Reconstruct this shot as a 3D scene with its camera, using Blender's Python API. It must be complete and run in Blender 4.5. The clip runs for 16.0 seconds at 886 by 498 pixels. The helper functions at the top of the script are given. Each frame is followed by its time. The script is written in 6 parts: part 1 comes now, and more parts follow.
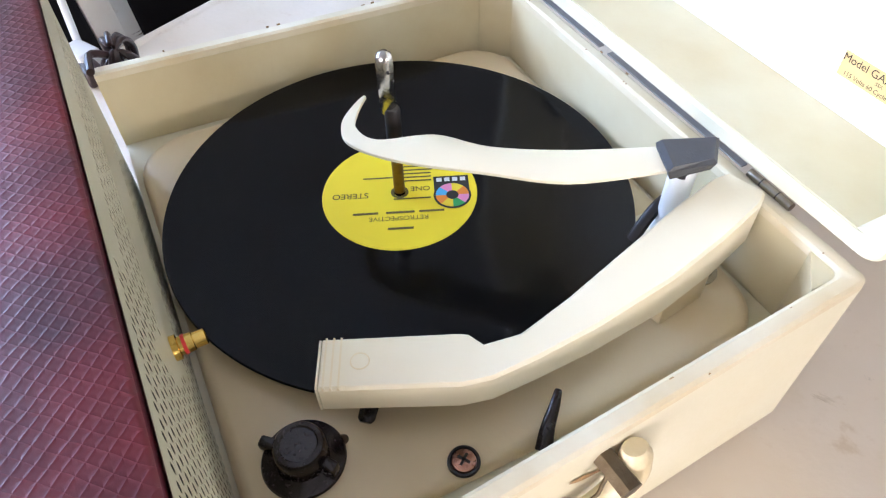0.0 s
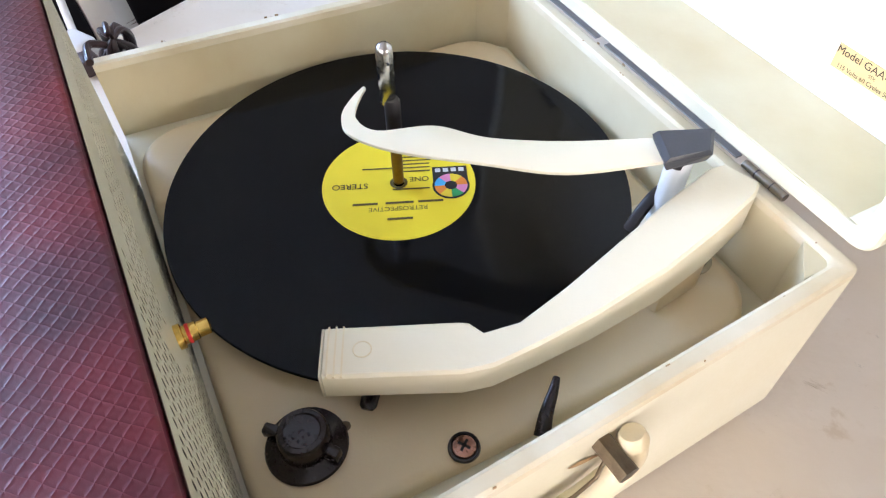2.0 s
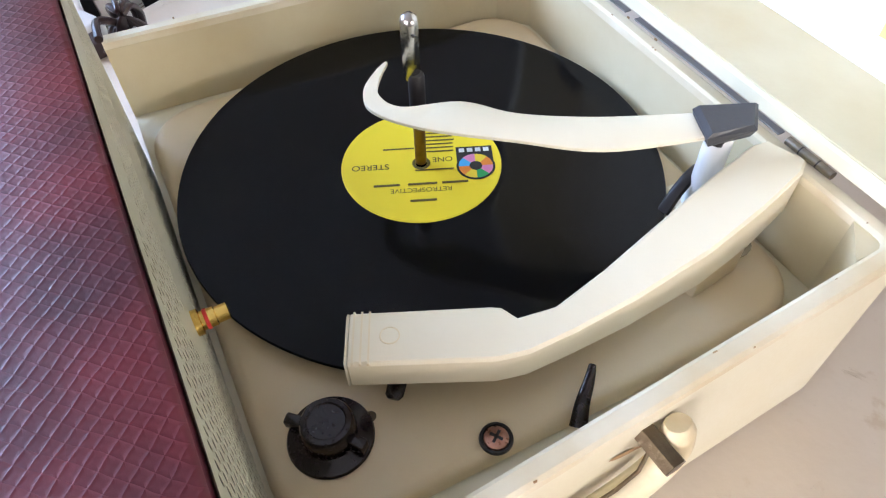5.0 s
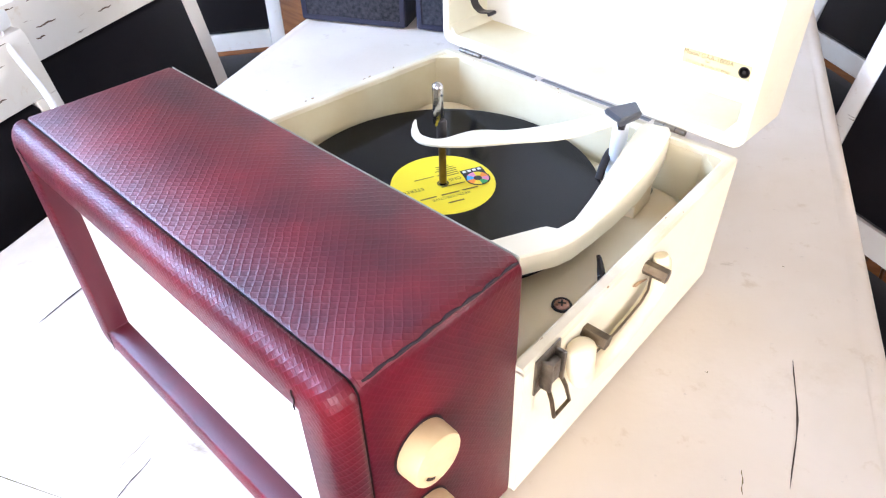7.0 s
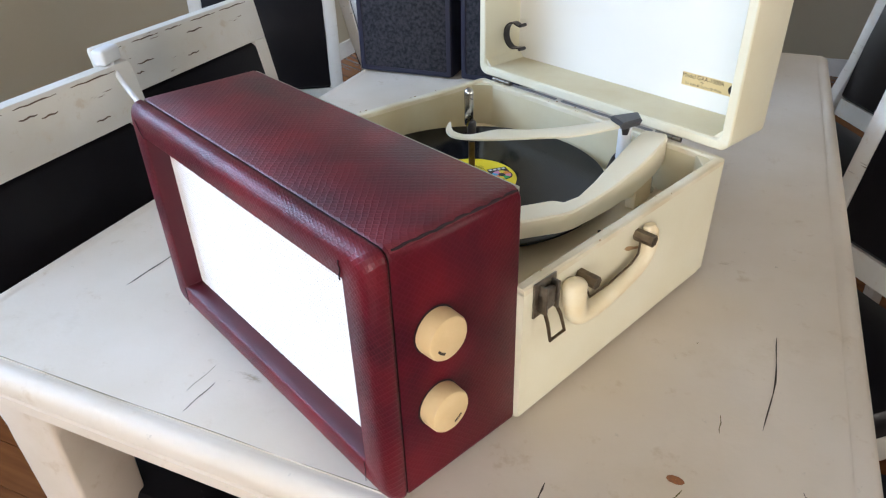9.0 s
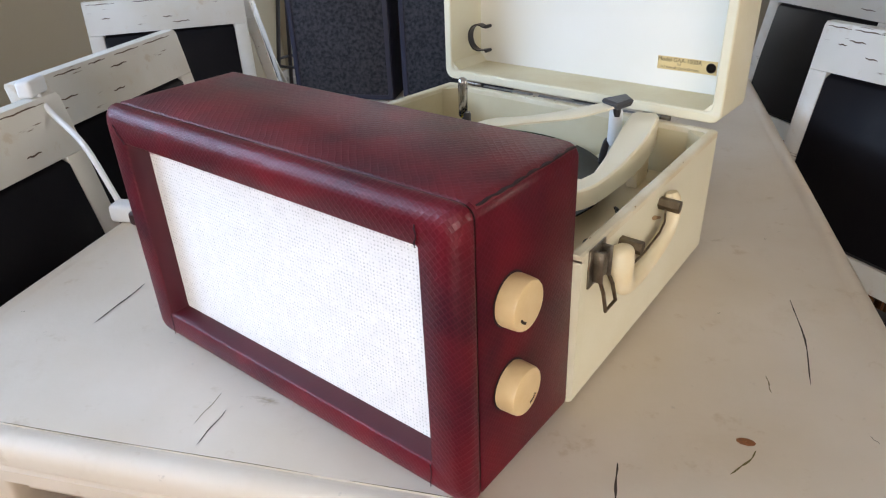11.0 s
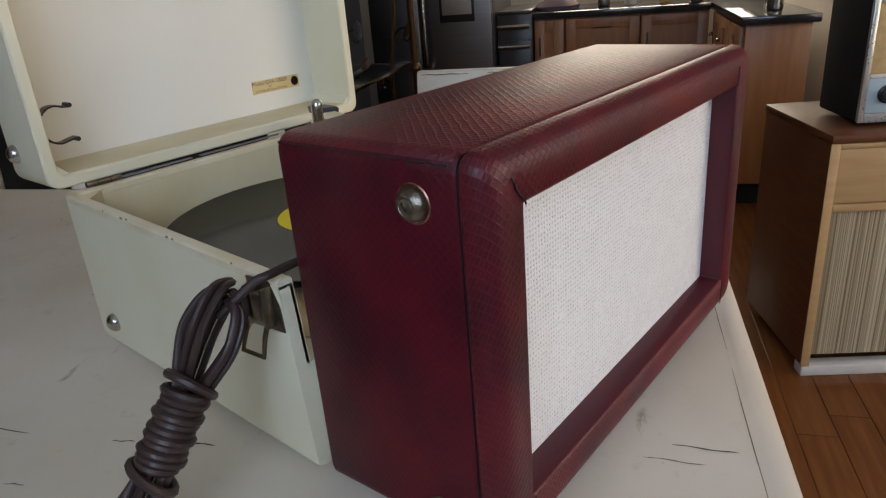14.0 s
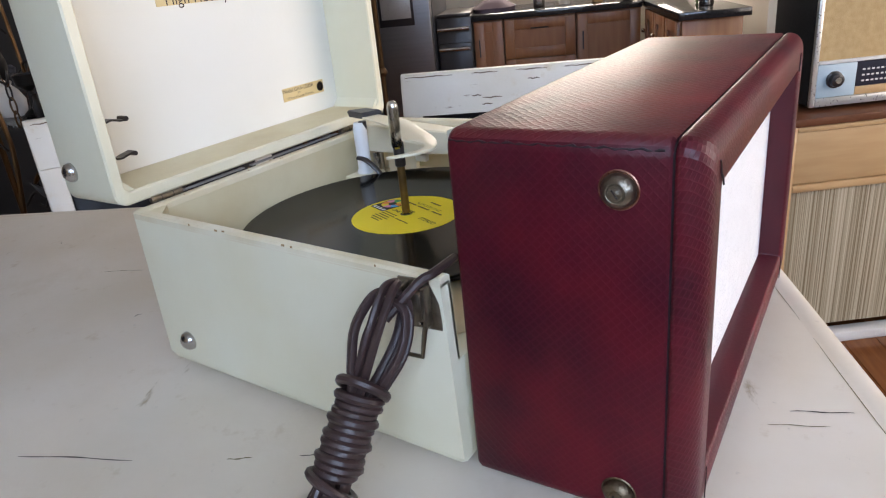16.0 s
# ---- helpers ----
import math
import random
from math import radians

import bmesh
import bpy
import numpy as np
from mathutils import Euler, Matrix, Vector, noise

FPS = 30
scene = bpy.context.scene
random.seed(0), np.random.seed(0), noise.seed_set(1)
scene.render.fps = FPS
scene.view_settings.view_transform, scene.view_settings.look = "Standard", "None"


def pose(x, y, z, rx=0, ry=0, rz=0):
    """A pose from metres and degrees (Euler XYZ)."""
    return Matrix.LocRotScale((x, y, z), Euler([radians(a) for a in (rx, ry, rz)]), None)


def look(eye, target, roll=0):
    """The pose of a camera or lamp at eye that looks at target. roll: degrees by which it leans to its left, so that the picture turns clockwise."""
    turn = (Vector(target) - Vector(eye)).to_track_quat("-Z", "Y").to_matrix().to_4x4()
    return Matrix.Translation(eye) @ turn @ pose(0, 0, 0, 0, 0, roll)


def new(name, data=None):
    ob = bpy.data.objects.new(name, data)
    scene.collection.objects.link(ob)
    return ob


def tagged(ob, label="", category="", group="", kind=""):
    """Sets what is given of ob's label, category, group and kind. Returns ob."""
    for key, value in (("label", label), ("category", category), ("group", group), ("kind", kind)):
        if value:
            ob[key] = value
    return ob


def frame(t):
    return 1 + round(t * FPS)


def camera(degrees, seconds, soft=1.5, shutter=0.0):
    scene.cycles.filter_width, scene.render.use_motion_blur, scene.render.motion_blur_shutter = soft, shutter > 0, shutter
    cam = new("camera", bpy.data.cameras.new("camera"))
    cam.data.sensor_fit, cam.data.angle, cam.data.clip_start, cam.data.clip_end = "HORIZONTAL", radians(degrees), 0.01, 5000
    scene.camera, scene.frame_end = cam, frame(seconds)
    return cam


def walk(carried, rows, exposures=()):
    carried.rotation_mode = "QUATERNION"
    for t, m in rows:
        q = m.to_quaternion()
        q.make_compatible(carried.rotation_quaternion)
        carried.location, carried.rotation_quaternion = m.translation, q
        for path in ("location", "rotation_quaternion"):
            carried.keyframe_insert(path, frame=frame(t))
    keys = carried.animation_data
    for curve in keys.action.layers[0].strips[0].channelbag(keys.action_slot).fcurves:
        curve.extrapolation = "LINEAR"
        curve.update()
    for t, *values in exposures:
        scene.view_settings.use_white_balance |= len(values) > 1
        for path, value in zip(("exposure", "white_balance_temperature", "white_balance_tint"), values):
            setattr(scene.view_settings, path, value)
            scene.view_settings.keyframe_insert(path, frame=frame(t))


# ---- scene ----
cam = camera(65.74, 16.0, 1.2)
PATH = [
    (0, (0.3039, -0.1137, 0.4206), (-0.8905, 0.4509, -1.0810), -1.69),
    (0.5, (0.2997, -0.1107, 0.4243), (-0.8714, 0.4290, -1.1045), -1.61),
    (1, (0.3098, -0.1150, 0.4215), (-0.8916, 0.4425, -1.0771), -1.82),
    (1.5, (0.3061, -0.1163, 0.4265), (-0.8526, 0.4526, -1.1012), -0.97),
    (2, (0.3051, -0.1183, 0.4246), (-0.8599, 0.4533, -1.0973), -1.11),
    (2.5, (0.3003, -0.1201, 0.4189), (-0.8519, 0.4411, -1.1166), -0.88),
    (3, (0.2961, -0.1171, 0.4146), (-0.8587, 0.4306, -1.1237), -1.26),
    (3.5, (0.2857, -0.1205, 0.4165), (-0.8266, 0.4267, -1.1529), -0.18),
    (5.8, (0.3097, -0.1327, 0.4045), (-0.8756, 0.4490, -1.0977), -1.38),
    (6, (0.3212, -0.1491, 0.4057), (-0.8634, 0.4567, -1.0875), -0.79),
    (6.3, (0.3474, -0.1990, 0.4225), (-0.7937, 0.5250, -1.0519), -1.92),
    (6.5, (0.3522, -0.2698, 0.4361), (-0.7469, 0.6349, -0.9687), -1.56),
    (7, (0.3901, -0.3851, 0.4759), (-0.7162, 0.7011, -0.7875), -1.35),
    (7.5, (0.4782, -0.4580, 0.4794), (-0.7416, 0.5959, -0.7044), -0.14),
    (8, (0.5112, -0.4884, 0.4749), (-0.7786, 0.5847, -0.6137), -2.25),
    (8.5, (0.5146, -0.4760, 0.4697), (-0.7865, 0.5943, -0.6080), -2.22),
    (8.7, (0.5123, -0.4716, 0.4635), (-0.7816, 0.6083, -0.6134), -1.76),
    (10.8, (0.4772, -0.5308, 0.4110), (-0.7882, 0.6339, -0.6099), -2.47),
    (11, (0.4284, -0.5461, 0.3939), (-0.7148, 0.7883, -0.5612), -2.31),
    (11.5, (0.3401, -0.6049, 0.3600), (-0.4580, 0.9926, -0.5405), 3.04),
    (12, (0.2560, -0.6531, 0.3636), (-0.3309, 1.0548, -0.4959), 4.45),
    (12.4, (0.1439, -0.6384, 0.3350), (-0.0746, 1.1685, -0.4940), 2.03),
    (12.8, (-0.0004, -0.6182, 0.3054), (0.1472, 1.1949, -0.5256), 1.34),
    (13, (-0.0650, -0.6100, 0.3009), (0.3279, 1.1632, -0.5367), 1.12),
    (13.5, (-0.2503, -0.5584, 0.3073), (0.7937, 0.9628, -0.4648), -3.22),
    (14, (-0.3873, -0.4633, 0.3071), (1.0146, 0.7491, -0.4443), -4.51),
    (14.5, (-0.4531, -0.3579, 0.2995), (1.0719, 0.6641, -0.4942), -4.85),
    (15, (-0.4842, -0.3414, 0.2991), (1.0635, 0.6663, -0.4684), -4.91),
    (15.5, (-0.4935, -0.3440, 0.2962), (1.0558, 0.6790, -0.4475), -5.17),
    (16, (-0.4706, -0.3615, 0.3139), (1.0526, 0.6912, -0.4422), -5.85),
]
EXPOSURES = [(0.0, 0.95, 6200, 19), (3.5, 0.9, 6200, 19), (6.0, 0.85, 6200, 20), (6.6, 1.15, 6100, 22), (7.2, 1.45, 6000, 20), (7.8, 1.0, 6100, 15), (8.7, 0.35, 6300, 13), (10.8, 0.05, 6600, 14), (11.5, -0.1, 6800, 15),
             (12.5, -0.5, 7100, 14), (13.0, -0.7, 7100, 13), (13.5, -0.9, 7400, 15), (14.0, -0.85, 7500, 16), (14.5, -0.55, 7300, 17), (15.0, -0.2, 7100, 19), (16.0, -0.05, 7000, 19)]
walk(cam, [(t, look(eye, target, roll)) for t, eye, target, roll in PATH], EXPOSURES)

# ---------------------------------------------------------------- light
TURN_T = 25.84                                   # the table's turn against the record player
UV = pose(0, 0, 0, 0, 0, TURN_T)


def uv(u, v, z=0.0):
    return UV @ Vector((u, v, z))


world = bpy.data.worlds.new("sky")
scene.world = world
world.use_nodes = True
wn = world.node_tree.nodes
wn.clear()
sky = wn.new("ShaderNodeTexSky")
sky.sky_type, sky.sun_disc = "NISHITA", False
sky.sun_elevation, sky.sun_rotation = radians(42), radians(200)
bg = wn.new("ShaderNodeBackground")
bg.inputs["Strength"].default_value = 0.12
wo = wn.new("ShaderNodeOutputWorld")
world.node_tree.links.new(sky.outputs[0], bg.inputs[0])
world.node_tree.links.new(bg.outputs[0], wo.inputs[0])

FLOOR_Z, CEIL_Z = -0.77, 1.70


def window_light(name, centre, facing, w, h, power, colour):
    """An area lamp in a window's opening, for the sky's light."""
    d = bpy.data.lights.new(name, "AREA")
    d.shape, d.size, d.size_y, d.energy, d.color = "RECTANGLE", w, h, power, colour
    ob = new(name, d)
    ob.matrix_world = look(centre, facing)
    return ob


window_light("window_light", uv(-2.02, -0.60, 1.08), uv(0, -0.45, 0.35), 1.7, 1.05, 50, (0.47, 0.68, 1.0))
window_light("window_light", uv(0.35, -2.72, 0.62), uv(0.35, 0, 0.4), 1.9, 1.45, 40, (1.0, 0.94, 0.88))
window_light("window_light", uv(-1.15, 3.52, 0.62), uv(-1.15, 0, 0.3), 1.4, 1.65, 12, (0.90, 0.95, 1.0))
window_light("window_light", uv(4.67, -0.35, 0.90), uv(2.0, -0.2, 0.2), 1.3, 0.9, 46, (1.0, 0.92, 0.80))

# ---------------------------------------------------------------- materials


def mat(name, colour, rough=0.5, metal=0.0, colour2=None, scale=8.0, mix=0.5, fine=180.0, bump=0.05, rough_var=0.1, spec=0.5, dist=0.002, stretch=(1, 1, 1), coat=0.0):
    m = bpy.data.materials.new(name)
    m.use_nodes = True
    nt = m.node_tree
    b = nt.nodes["Principled BSDF"]
    b.inputs["Roughness"].default_value = rough
    b.inputs["Metallic"].default_value = metal
    b.inputs["Specular IOR Level"].default_value = spec
    b.inputs["Coat Weight"].default_value = coat
    tc = nt.nodes.new("ShaderNodeTexCoord")
    mp = nt.nodes.new("ShaderNodeMapping")
    mp.inputs["Scale"].default_value = stretch
    nt.links.new(tc.outputs["Object"], mp.inputs[0])
    big = nt.nodes.new("ShaderNodeTexNoise")
    big.inputs["Scale"].default_value, big.inputs["Detail"].default_value = scale, 5
    nt.links.new(mp.outputs[0], big.inputs["Vector"])
    small = nt.nodes.new("ShaderNodeTexNoise")
    small.inputs["Scale"].default_value, small.inputs["Detail"].default_value = fine, 3
    nt.links.new(mp.outputs[0], small.inputs["Vector"])
    ramp = nt.nodes.new("ShaderNodeValToRGB")
    c2 = colour2 or tuple(c * 0.8 for c in colour)
    ramp.color_ramp.elements[0].position, ramp.color_ramp.elements[1].position = 0.5 - mix / 2, 0.5 + mix / 2
    ramp.color_ramp.elements[0].color, ramp.color_ramp.elements[1].color = (*c2, 1), (*colour, 1)
    nt.links.new(big.outputs[0], ramp.inputs[0])
    nt.links.new(ramp.outputs[0], b.inputs["Base Color"])
    rr = nt.nodes.new("ShaderNodeMapRange")
    rr.inputs["To Min"].default_value, rr.inputs["To Max"].default_value = max(0.02, rough - rough_var), min(1, rough + rough_var)
    nt.links.new(small.outputs[0], rr.inputs[0])
    nt.links.new(rr.outputs[0], b.inputs["Roughness"])
    if bump:
        bp = nt.nodes.new("ShaderNodeBump")
        bp.inputs["Strength"].default_value, bp.inputs["Distance"].default_value = bump, dist
        nt.links.new(small.outputs[0], bp.inputs["Height"])
        nt.links.new(bp.outputs[0], b.inputs["Normal"])
    return m


def math_node(nt, op, a, b=None):
    n = nt.nodes.new("ShaderNodeMath")
    n.operation = op
    for k, v in enumerate((a, b)):
        if v is None:
            continue
        if isinstance(v, (int, float)):
            n.inputs[k].default_value = v
        else:
            nt.links.new(v, n.inputs[k])
    return n.outputs[0]


def add_relief(m, height, strength, distance):
    """Lays a second relief under the material's own."""
    nt = m.node_tree
    b = nt.nodes["Principled BSDF"]
    bp = nt.nodes.new("ShaderNodeBump")
    bp.inputs["Strength"].default_value, bp.inputs["Distance"].default_value = strength, distance
    nt.links.new(height, bp.inputs["Height"])
    for n in nt.nodes:
        if n.type == "BUMP" and n != bp:
            nt.links.new(bp.outputs[0], n.inputs["Normal"])
            return
    nt.links.new(bp.outputs[0], b.inputs["Normal"])


def diamonds(m, axes, pitch, strength=0.7, distance=0.0009, worn_glint=0.4):
    """Embossed diamond net over two of the object's axes."""
    nt = m.node_tree
    tc = nt.nodes.new("ShaderNodeTexCoord")
    sp = nt.nodes.new("ShaderNodeSeparateXYZ")
    wob = nt.nodes.new("ShaderNodeTexNoise")
    wob.inputs["Scale"].default_value = 60
    nt.links.new(tc.outputs["Object"], wob.inputs["Vector"])
    nt.links.new(tc.outputs["Object"], sp.inputs[0])
    x, y, z = sp.outputs[0], sp.outputs[1], sp.outputs[2]
    a = x if axes == (0, 1) else math_node(nt, "ADD", math_node(nt, "ABSOLUTE", x), y)
    c = z if axes == (1, 2) else math_node(nt, "ADD", y, z)
    w = math_node(nt, "MULTIPLY", wob.outputs[0], pitch * 0.6)
    s = math_node(nt, "ADD", math_node(nt, "ADD", a, c), w)
    d = math_node(nt, "ADD", math_node(nt, "SUBTRACT", a, c), w)
    h = []
    for k in (s, d):
        f = math_node(nt, "FRACT", math_node(nt, "DIVIDE", k, pitch))
        t = math_node(nt, "ABSOLUTE", math_node(nt, "SUBTRACT", f, 0.5))
        h.append(math_node(nt, "POWER", math_node(nt, "MULTIPLY", t, 2.0), 4.0))
    ridge = math_node(nt, "MAXIMUM", h[0], h[1])
    add_relief(m, ridge, strength, distance)
    # the ridges' sheen is painted in as a lighter, worn-looking tone
    b = nt.nodes["Principled BSDF"]
    old = b.inputs["Base Color"].links[0].from_socket
    mix = nt.nodes.new("ShaderNodeMix")
    mix.data_type = "RGBA"
    mix.inputs[7].default_value = (0.20, 0.030, 0.055, 1)
    nt.links.new(math_node(nt, "MULTIPLY", ridge, worn_glint), mix.inputs[0])
    nt.links.new(old, mix.inputs[6])
    nt.links.new(mix.outputs[2], b.inputs["Base Color"])


def vinyl(name, axes, relief, spec, worn_glint):
    # base tone by face: top lightest, front between, sides darkest
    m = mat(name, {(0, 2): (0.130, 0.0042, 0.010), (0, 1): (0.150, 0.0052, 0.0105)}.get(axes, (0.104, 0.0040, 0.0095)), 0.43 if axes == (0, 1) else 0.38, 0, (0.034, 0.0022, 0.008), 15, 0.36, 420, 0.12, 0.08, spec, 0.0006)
    diamonds(m, axes, {(0, 1): 0.0066, (0, 2): 0.0054}.get(axes, 0.0058), relief, 0.0008, worn_glint)
    return m


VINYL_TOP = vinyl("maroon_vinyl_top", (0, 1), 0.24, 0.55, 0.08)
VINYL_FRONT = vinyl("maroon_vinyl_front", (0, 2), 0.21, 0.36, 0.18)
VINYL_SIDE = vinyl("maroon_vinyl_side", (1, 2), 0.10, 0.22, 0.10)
VINYL_PLAIN = mat("maroon_vinyl_smooth", (0.075, 0.004, 0.010), 0.40, 0, (0.050, 0.004, 0.010), 30, 0.6, 420, 0.2, 0.1, 0.5, 0.0006)
SEAM = mat("dark_seam", (0.015, 0.005, 0.007), 0.7)
CLOTH = mat("white_grille_cloth", (0.88, 0.87, 0.85), 0.85, 0, (0.82, 0.81, 0.795), 60, 0.5, 700, 0.3, 0.05, 0.2, 0.0006)


def weave(m, pitch, strength=0.8, distance=0.0007, hole=(0.16, 0.155, 0.15)):
    nt = m.node_tree
    tc = nt.nodes.new("ShaderNodeTexCoord")
    sp = nt.nodes.new("ShaderNodeSeparateXYZ")
    nz = nt.nodes.new("ShaderNodeTexNoise")
    nz.inputs["Scale"].default_value, nz.inputs["Detail"].default_value = 230, 4
    nt.links.new(tc.outputs["Object"], nz.inputs["Vector"])
    nt.links.new(tc.outputs["Object"], sp.inputs[0])
    w = math_node(nt, "MULTIPLY", nz.outputs[0], pitch * 0.9)
    hs = []
    for k in (0, 2):
        f = math_node(nt, "FRACT", math_node(nt, "DIVIDE", math_node(nt, "ADD", sp.outputs[k], w), pitch))
        hs.append(math_node(nt, "ABSOLUTE", math_node(nt, "SUBTRACT", f, 0.5)))
    h = math_node(nt, "MINIMUM", hs[0], hs[1])
    gap = math_node(nt, "MULTIPLY", hs[0], hs[1])
    add_relief(m, math_node(nt, "MULTIPLY", h, -1.0), strength, distance)
    b = nt.nodes["Principled BSDF"]
    old = b.inputs["Base Color"].links[0].from_socket
    mix = nt.nodes.new("ShaderNodeMix")
    mix.data_type = "RGBA"
    mix.inputs[7].default_value = (*hole, 1)
    rr = nt.nodes.new("ShaderNodeMapRange")
    rr.inputs["From Min"].default_value, rr.inputs["From Max"].default_value = 0.085, 0.19
    nt.links.new(gap, rr.inputs[0])
    slub = nt.nodes.new("ShaderNodeTexNoise")
    slub.inputs["Scale"].default_value, slub.inputs["Detail"].default_value = 280, 3
    nt.links.new(tc.outputs["Object"], slub.inputs["Vector"])
    open_up = nt.nodes.new("ShaderNodeMapRange")
    open_up.inputs["From Min"].default_value, open_up.inputs["From Max"].default_value = 0.36, 0.58
    open_up.inputs["To Max"].default_value = 1.15
    nt.links.new(slub.outputs[0], open_up.inputs[0])
    nt.links.new(math_node(nt, "MULTIPLY", rr.outputs[0], open_up.outputs[0]), mix.inputs[0])
    nt.links.new(old, mix.inputs[6])
    nt.links.new(mix.outputs[2], b.inputs["Base Color"])


weave(CLOTH, 0.0030, 0.9, 0.0008, (0.52, 0.515, 0.50))
CREAM = mat("cream_paint", (0.75, 0.715, 0.565), 0.45, 0, (0.68, 0.62, 0.43), 9, 0.6, 300, 0.18, 0.12, 0.4, 0.0005)
CREAM_WORN = mat("worn_cream_paint", (0.74, 0.69, 0.54), 0.5, 0, (0.62, 0.52, 0.33), 26, 0.5, 240, 0.25, 0.12, 0.4, 0.0006)
CREAM_IN = mat("aged_cream_paint", (0.68, 0.63, 0.44), 0.5, 0, (0.54, 0.43, 0.24), 14, 0.7, 200, 0.25, 0.12, 0.4, 0.0006)
LID_IN = mat("lid_lining_paint", (0.76, 0.745, 0.68), 0.55, 0, (0.72, 0.695, 0.60), 7, 0.6, 260, 0.2, 0.1, 0.35, 0.0005)
DECK = mat("cream_metal_deck", (0.72, 0.60, 0.385), 0.38, 0, (0.64, 0.51, 0.32), 12, 0.6, 500, 0.04, 0.08, 0.5)
IVORY = mat("ivory_plastic", (0.78, 0.715, 0.55), 0.36, 0, (0.74, 0.66, 0.47), 20, 0.7, 350, 0.05, 0.08, 0.5)
IVORY_KNOB = mat("yellowed_ivory_plastic", (0.74, 0.56, 0.31), 0.34, 0, (0.66, 0.47, 0.23), 45, 0.5, 350, 0.06, 0.1, 0.5)
HANDLE = mat("ivory_handle_plastic", (0.78, 0.71, 0.52), 0.35, 0, (0.72, 0.58, 0.33), 38, 0.5, 300, 0.08, 0.1, 0.5)
GRIME = mat("brown_grime", (0.42, 0.27, 0.12), 0.6, 0, (0.24, 0.13, 0.05), 120, 0.6, 400, 0.1)
GAP_SHADE = mat("hinge_gap_shade", (0.22, 0.21, 0.20), 0.8)
PLATE = mat("pale_green_cream_metal", (0.56, 0.545, 0.42), 0.45, 0, (0.50, 0.47, 0.34), 16, 0.6, 400, 0.05)
BLACK = mat("black_plastic", (0.012, 0.010, 0.011), 0.32, 0, (0.02, 0.016, 0.017), 40, 0.6, 400, 0.05)
KNOB_DARK = mat("dark_brown_bakelite", (0.012, 0.007, 0.008), 0.25, 0, (0.018, 0.010, 0.010), 60, 0.6, 500, 0.02)
GREY_DARK = mat("dark_grey_plastic", (0.045, 0.047, 0.055), 0.42, 0, (0.035, 0.036, 0.042), 60, 0.5, 500, 0.08)
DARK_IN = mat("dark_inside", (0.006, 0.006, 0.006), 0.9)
STEEL = mat("worn_chrome", (0.60, 0.58, 0.55), 0.22, 1.0, (0.42, 0.40, 0.38), 60, 0.5, 300, 0.1, 0.12)
BRASS_OLD = mat("tarnished_brass", (0.22, 0.17, 0.11), 0.42, 1.0, (0.12, 0.09, 0.06), 90, 0.4, 350, 0.3, 0.15)
NICKEL = mat("tarnished_nickel", (0.30, 0.27, 0.22), 0.36, 1.0, (0.16, 0.13, 0.10), 90, 0.4, 350, 0.3, 0.15)
GOLD = mat("gold_plate", (0.83, 0.58, 0.16), 0.18, 1.0, (0.75, 0.50, 0.12), 60, 0.5, 300, 0.02)
COPPER = mat("coppered_screw", (0.50, 0.27, 0.20), 0.3, 1.0, (0.35, 0.18, 0.13), 200, 0.5, 600, 0.2)
SPINDLE_BRASS = mat("brown_brass_rod", (0.28, 0.18, 0.07), 0.38, 1.0, (0.16, 0.10, 0.05), 120, 0.5, 500, 0.1)
RED_RING = mat("red_ring", (0.60, 0.03, 0.02), 0.4)
YELLOW = mat("yellow_paper", (0.83, 0.66, 0.015), 0.6, 0, (0.78, 0.60, 0.012), 30, 0.6, 500, 0.05)
INK = mat("black_ink", (0.02, 0.018, 0.015), 0.7)
INK_SOFT = mat("faded_ink", (0.13, 0.10, 0.02), 0.7)
STICKER = mat("aged_gold_sticker", (0.66, 0.50, 0.24), 0.42, 0.0, (0.60, 0.44, 0.19), 60, 0.6, 400, 0.05)
STICKER_INK = mat("brown_ink", (0.05, 0.03, 0.018), 0.6)
CORD = mat("brown_rubber_cord", (0.045, 0.024, 0.022), 0.38, 0, (0.032, 0.018, 0.017), 60, 0.5, 500, 0.1)
WHITE_CORD = mat("white_plastic_cord", (0.75, 0.76, 0.76), 0.4)


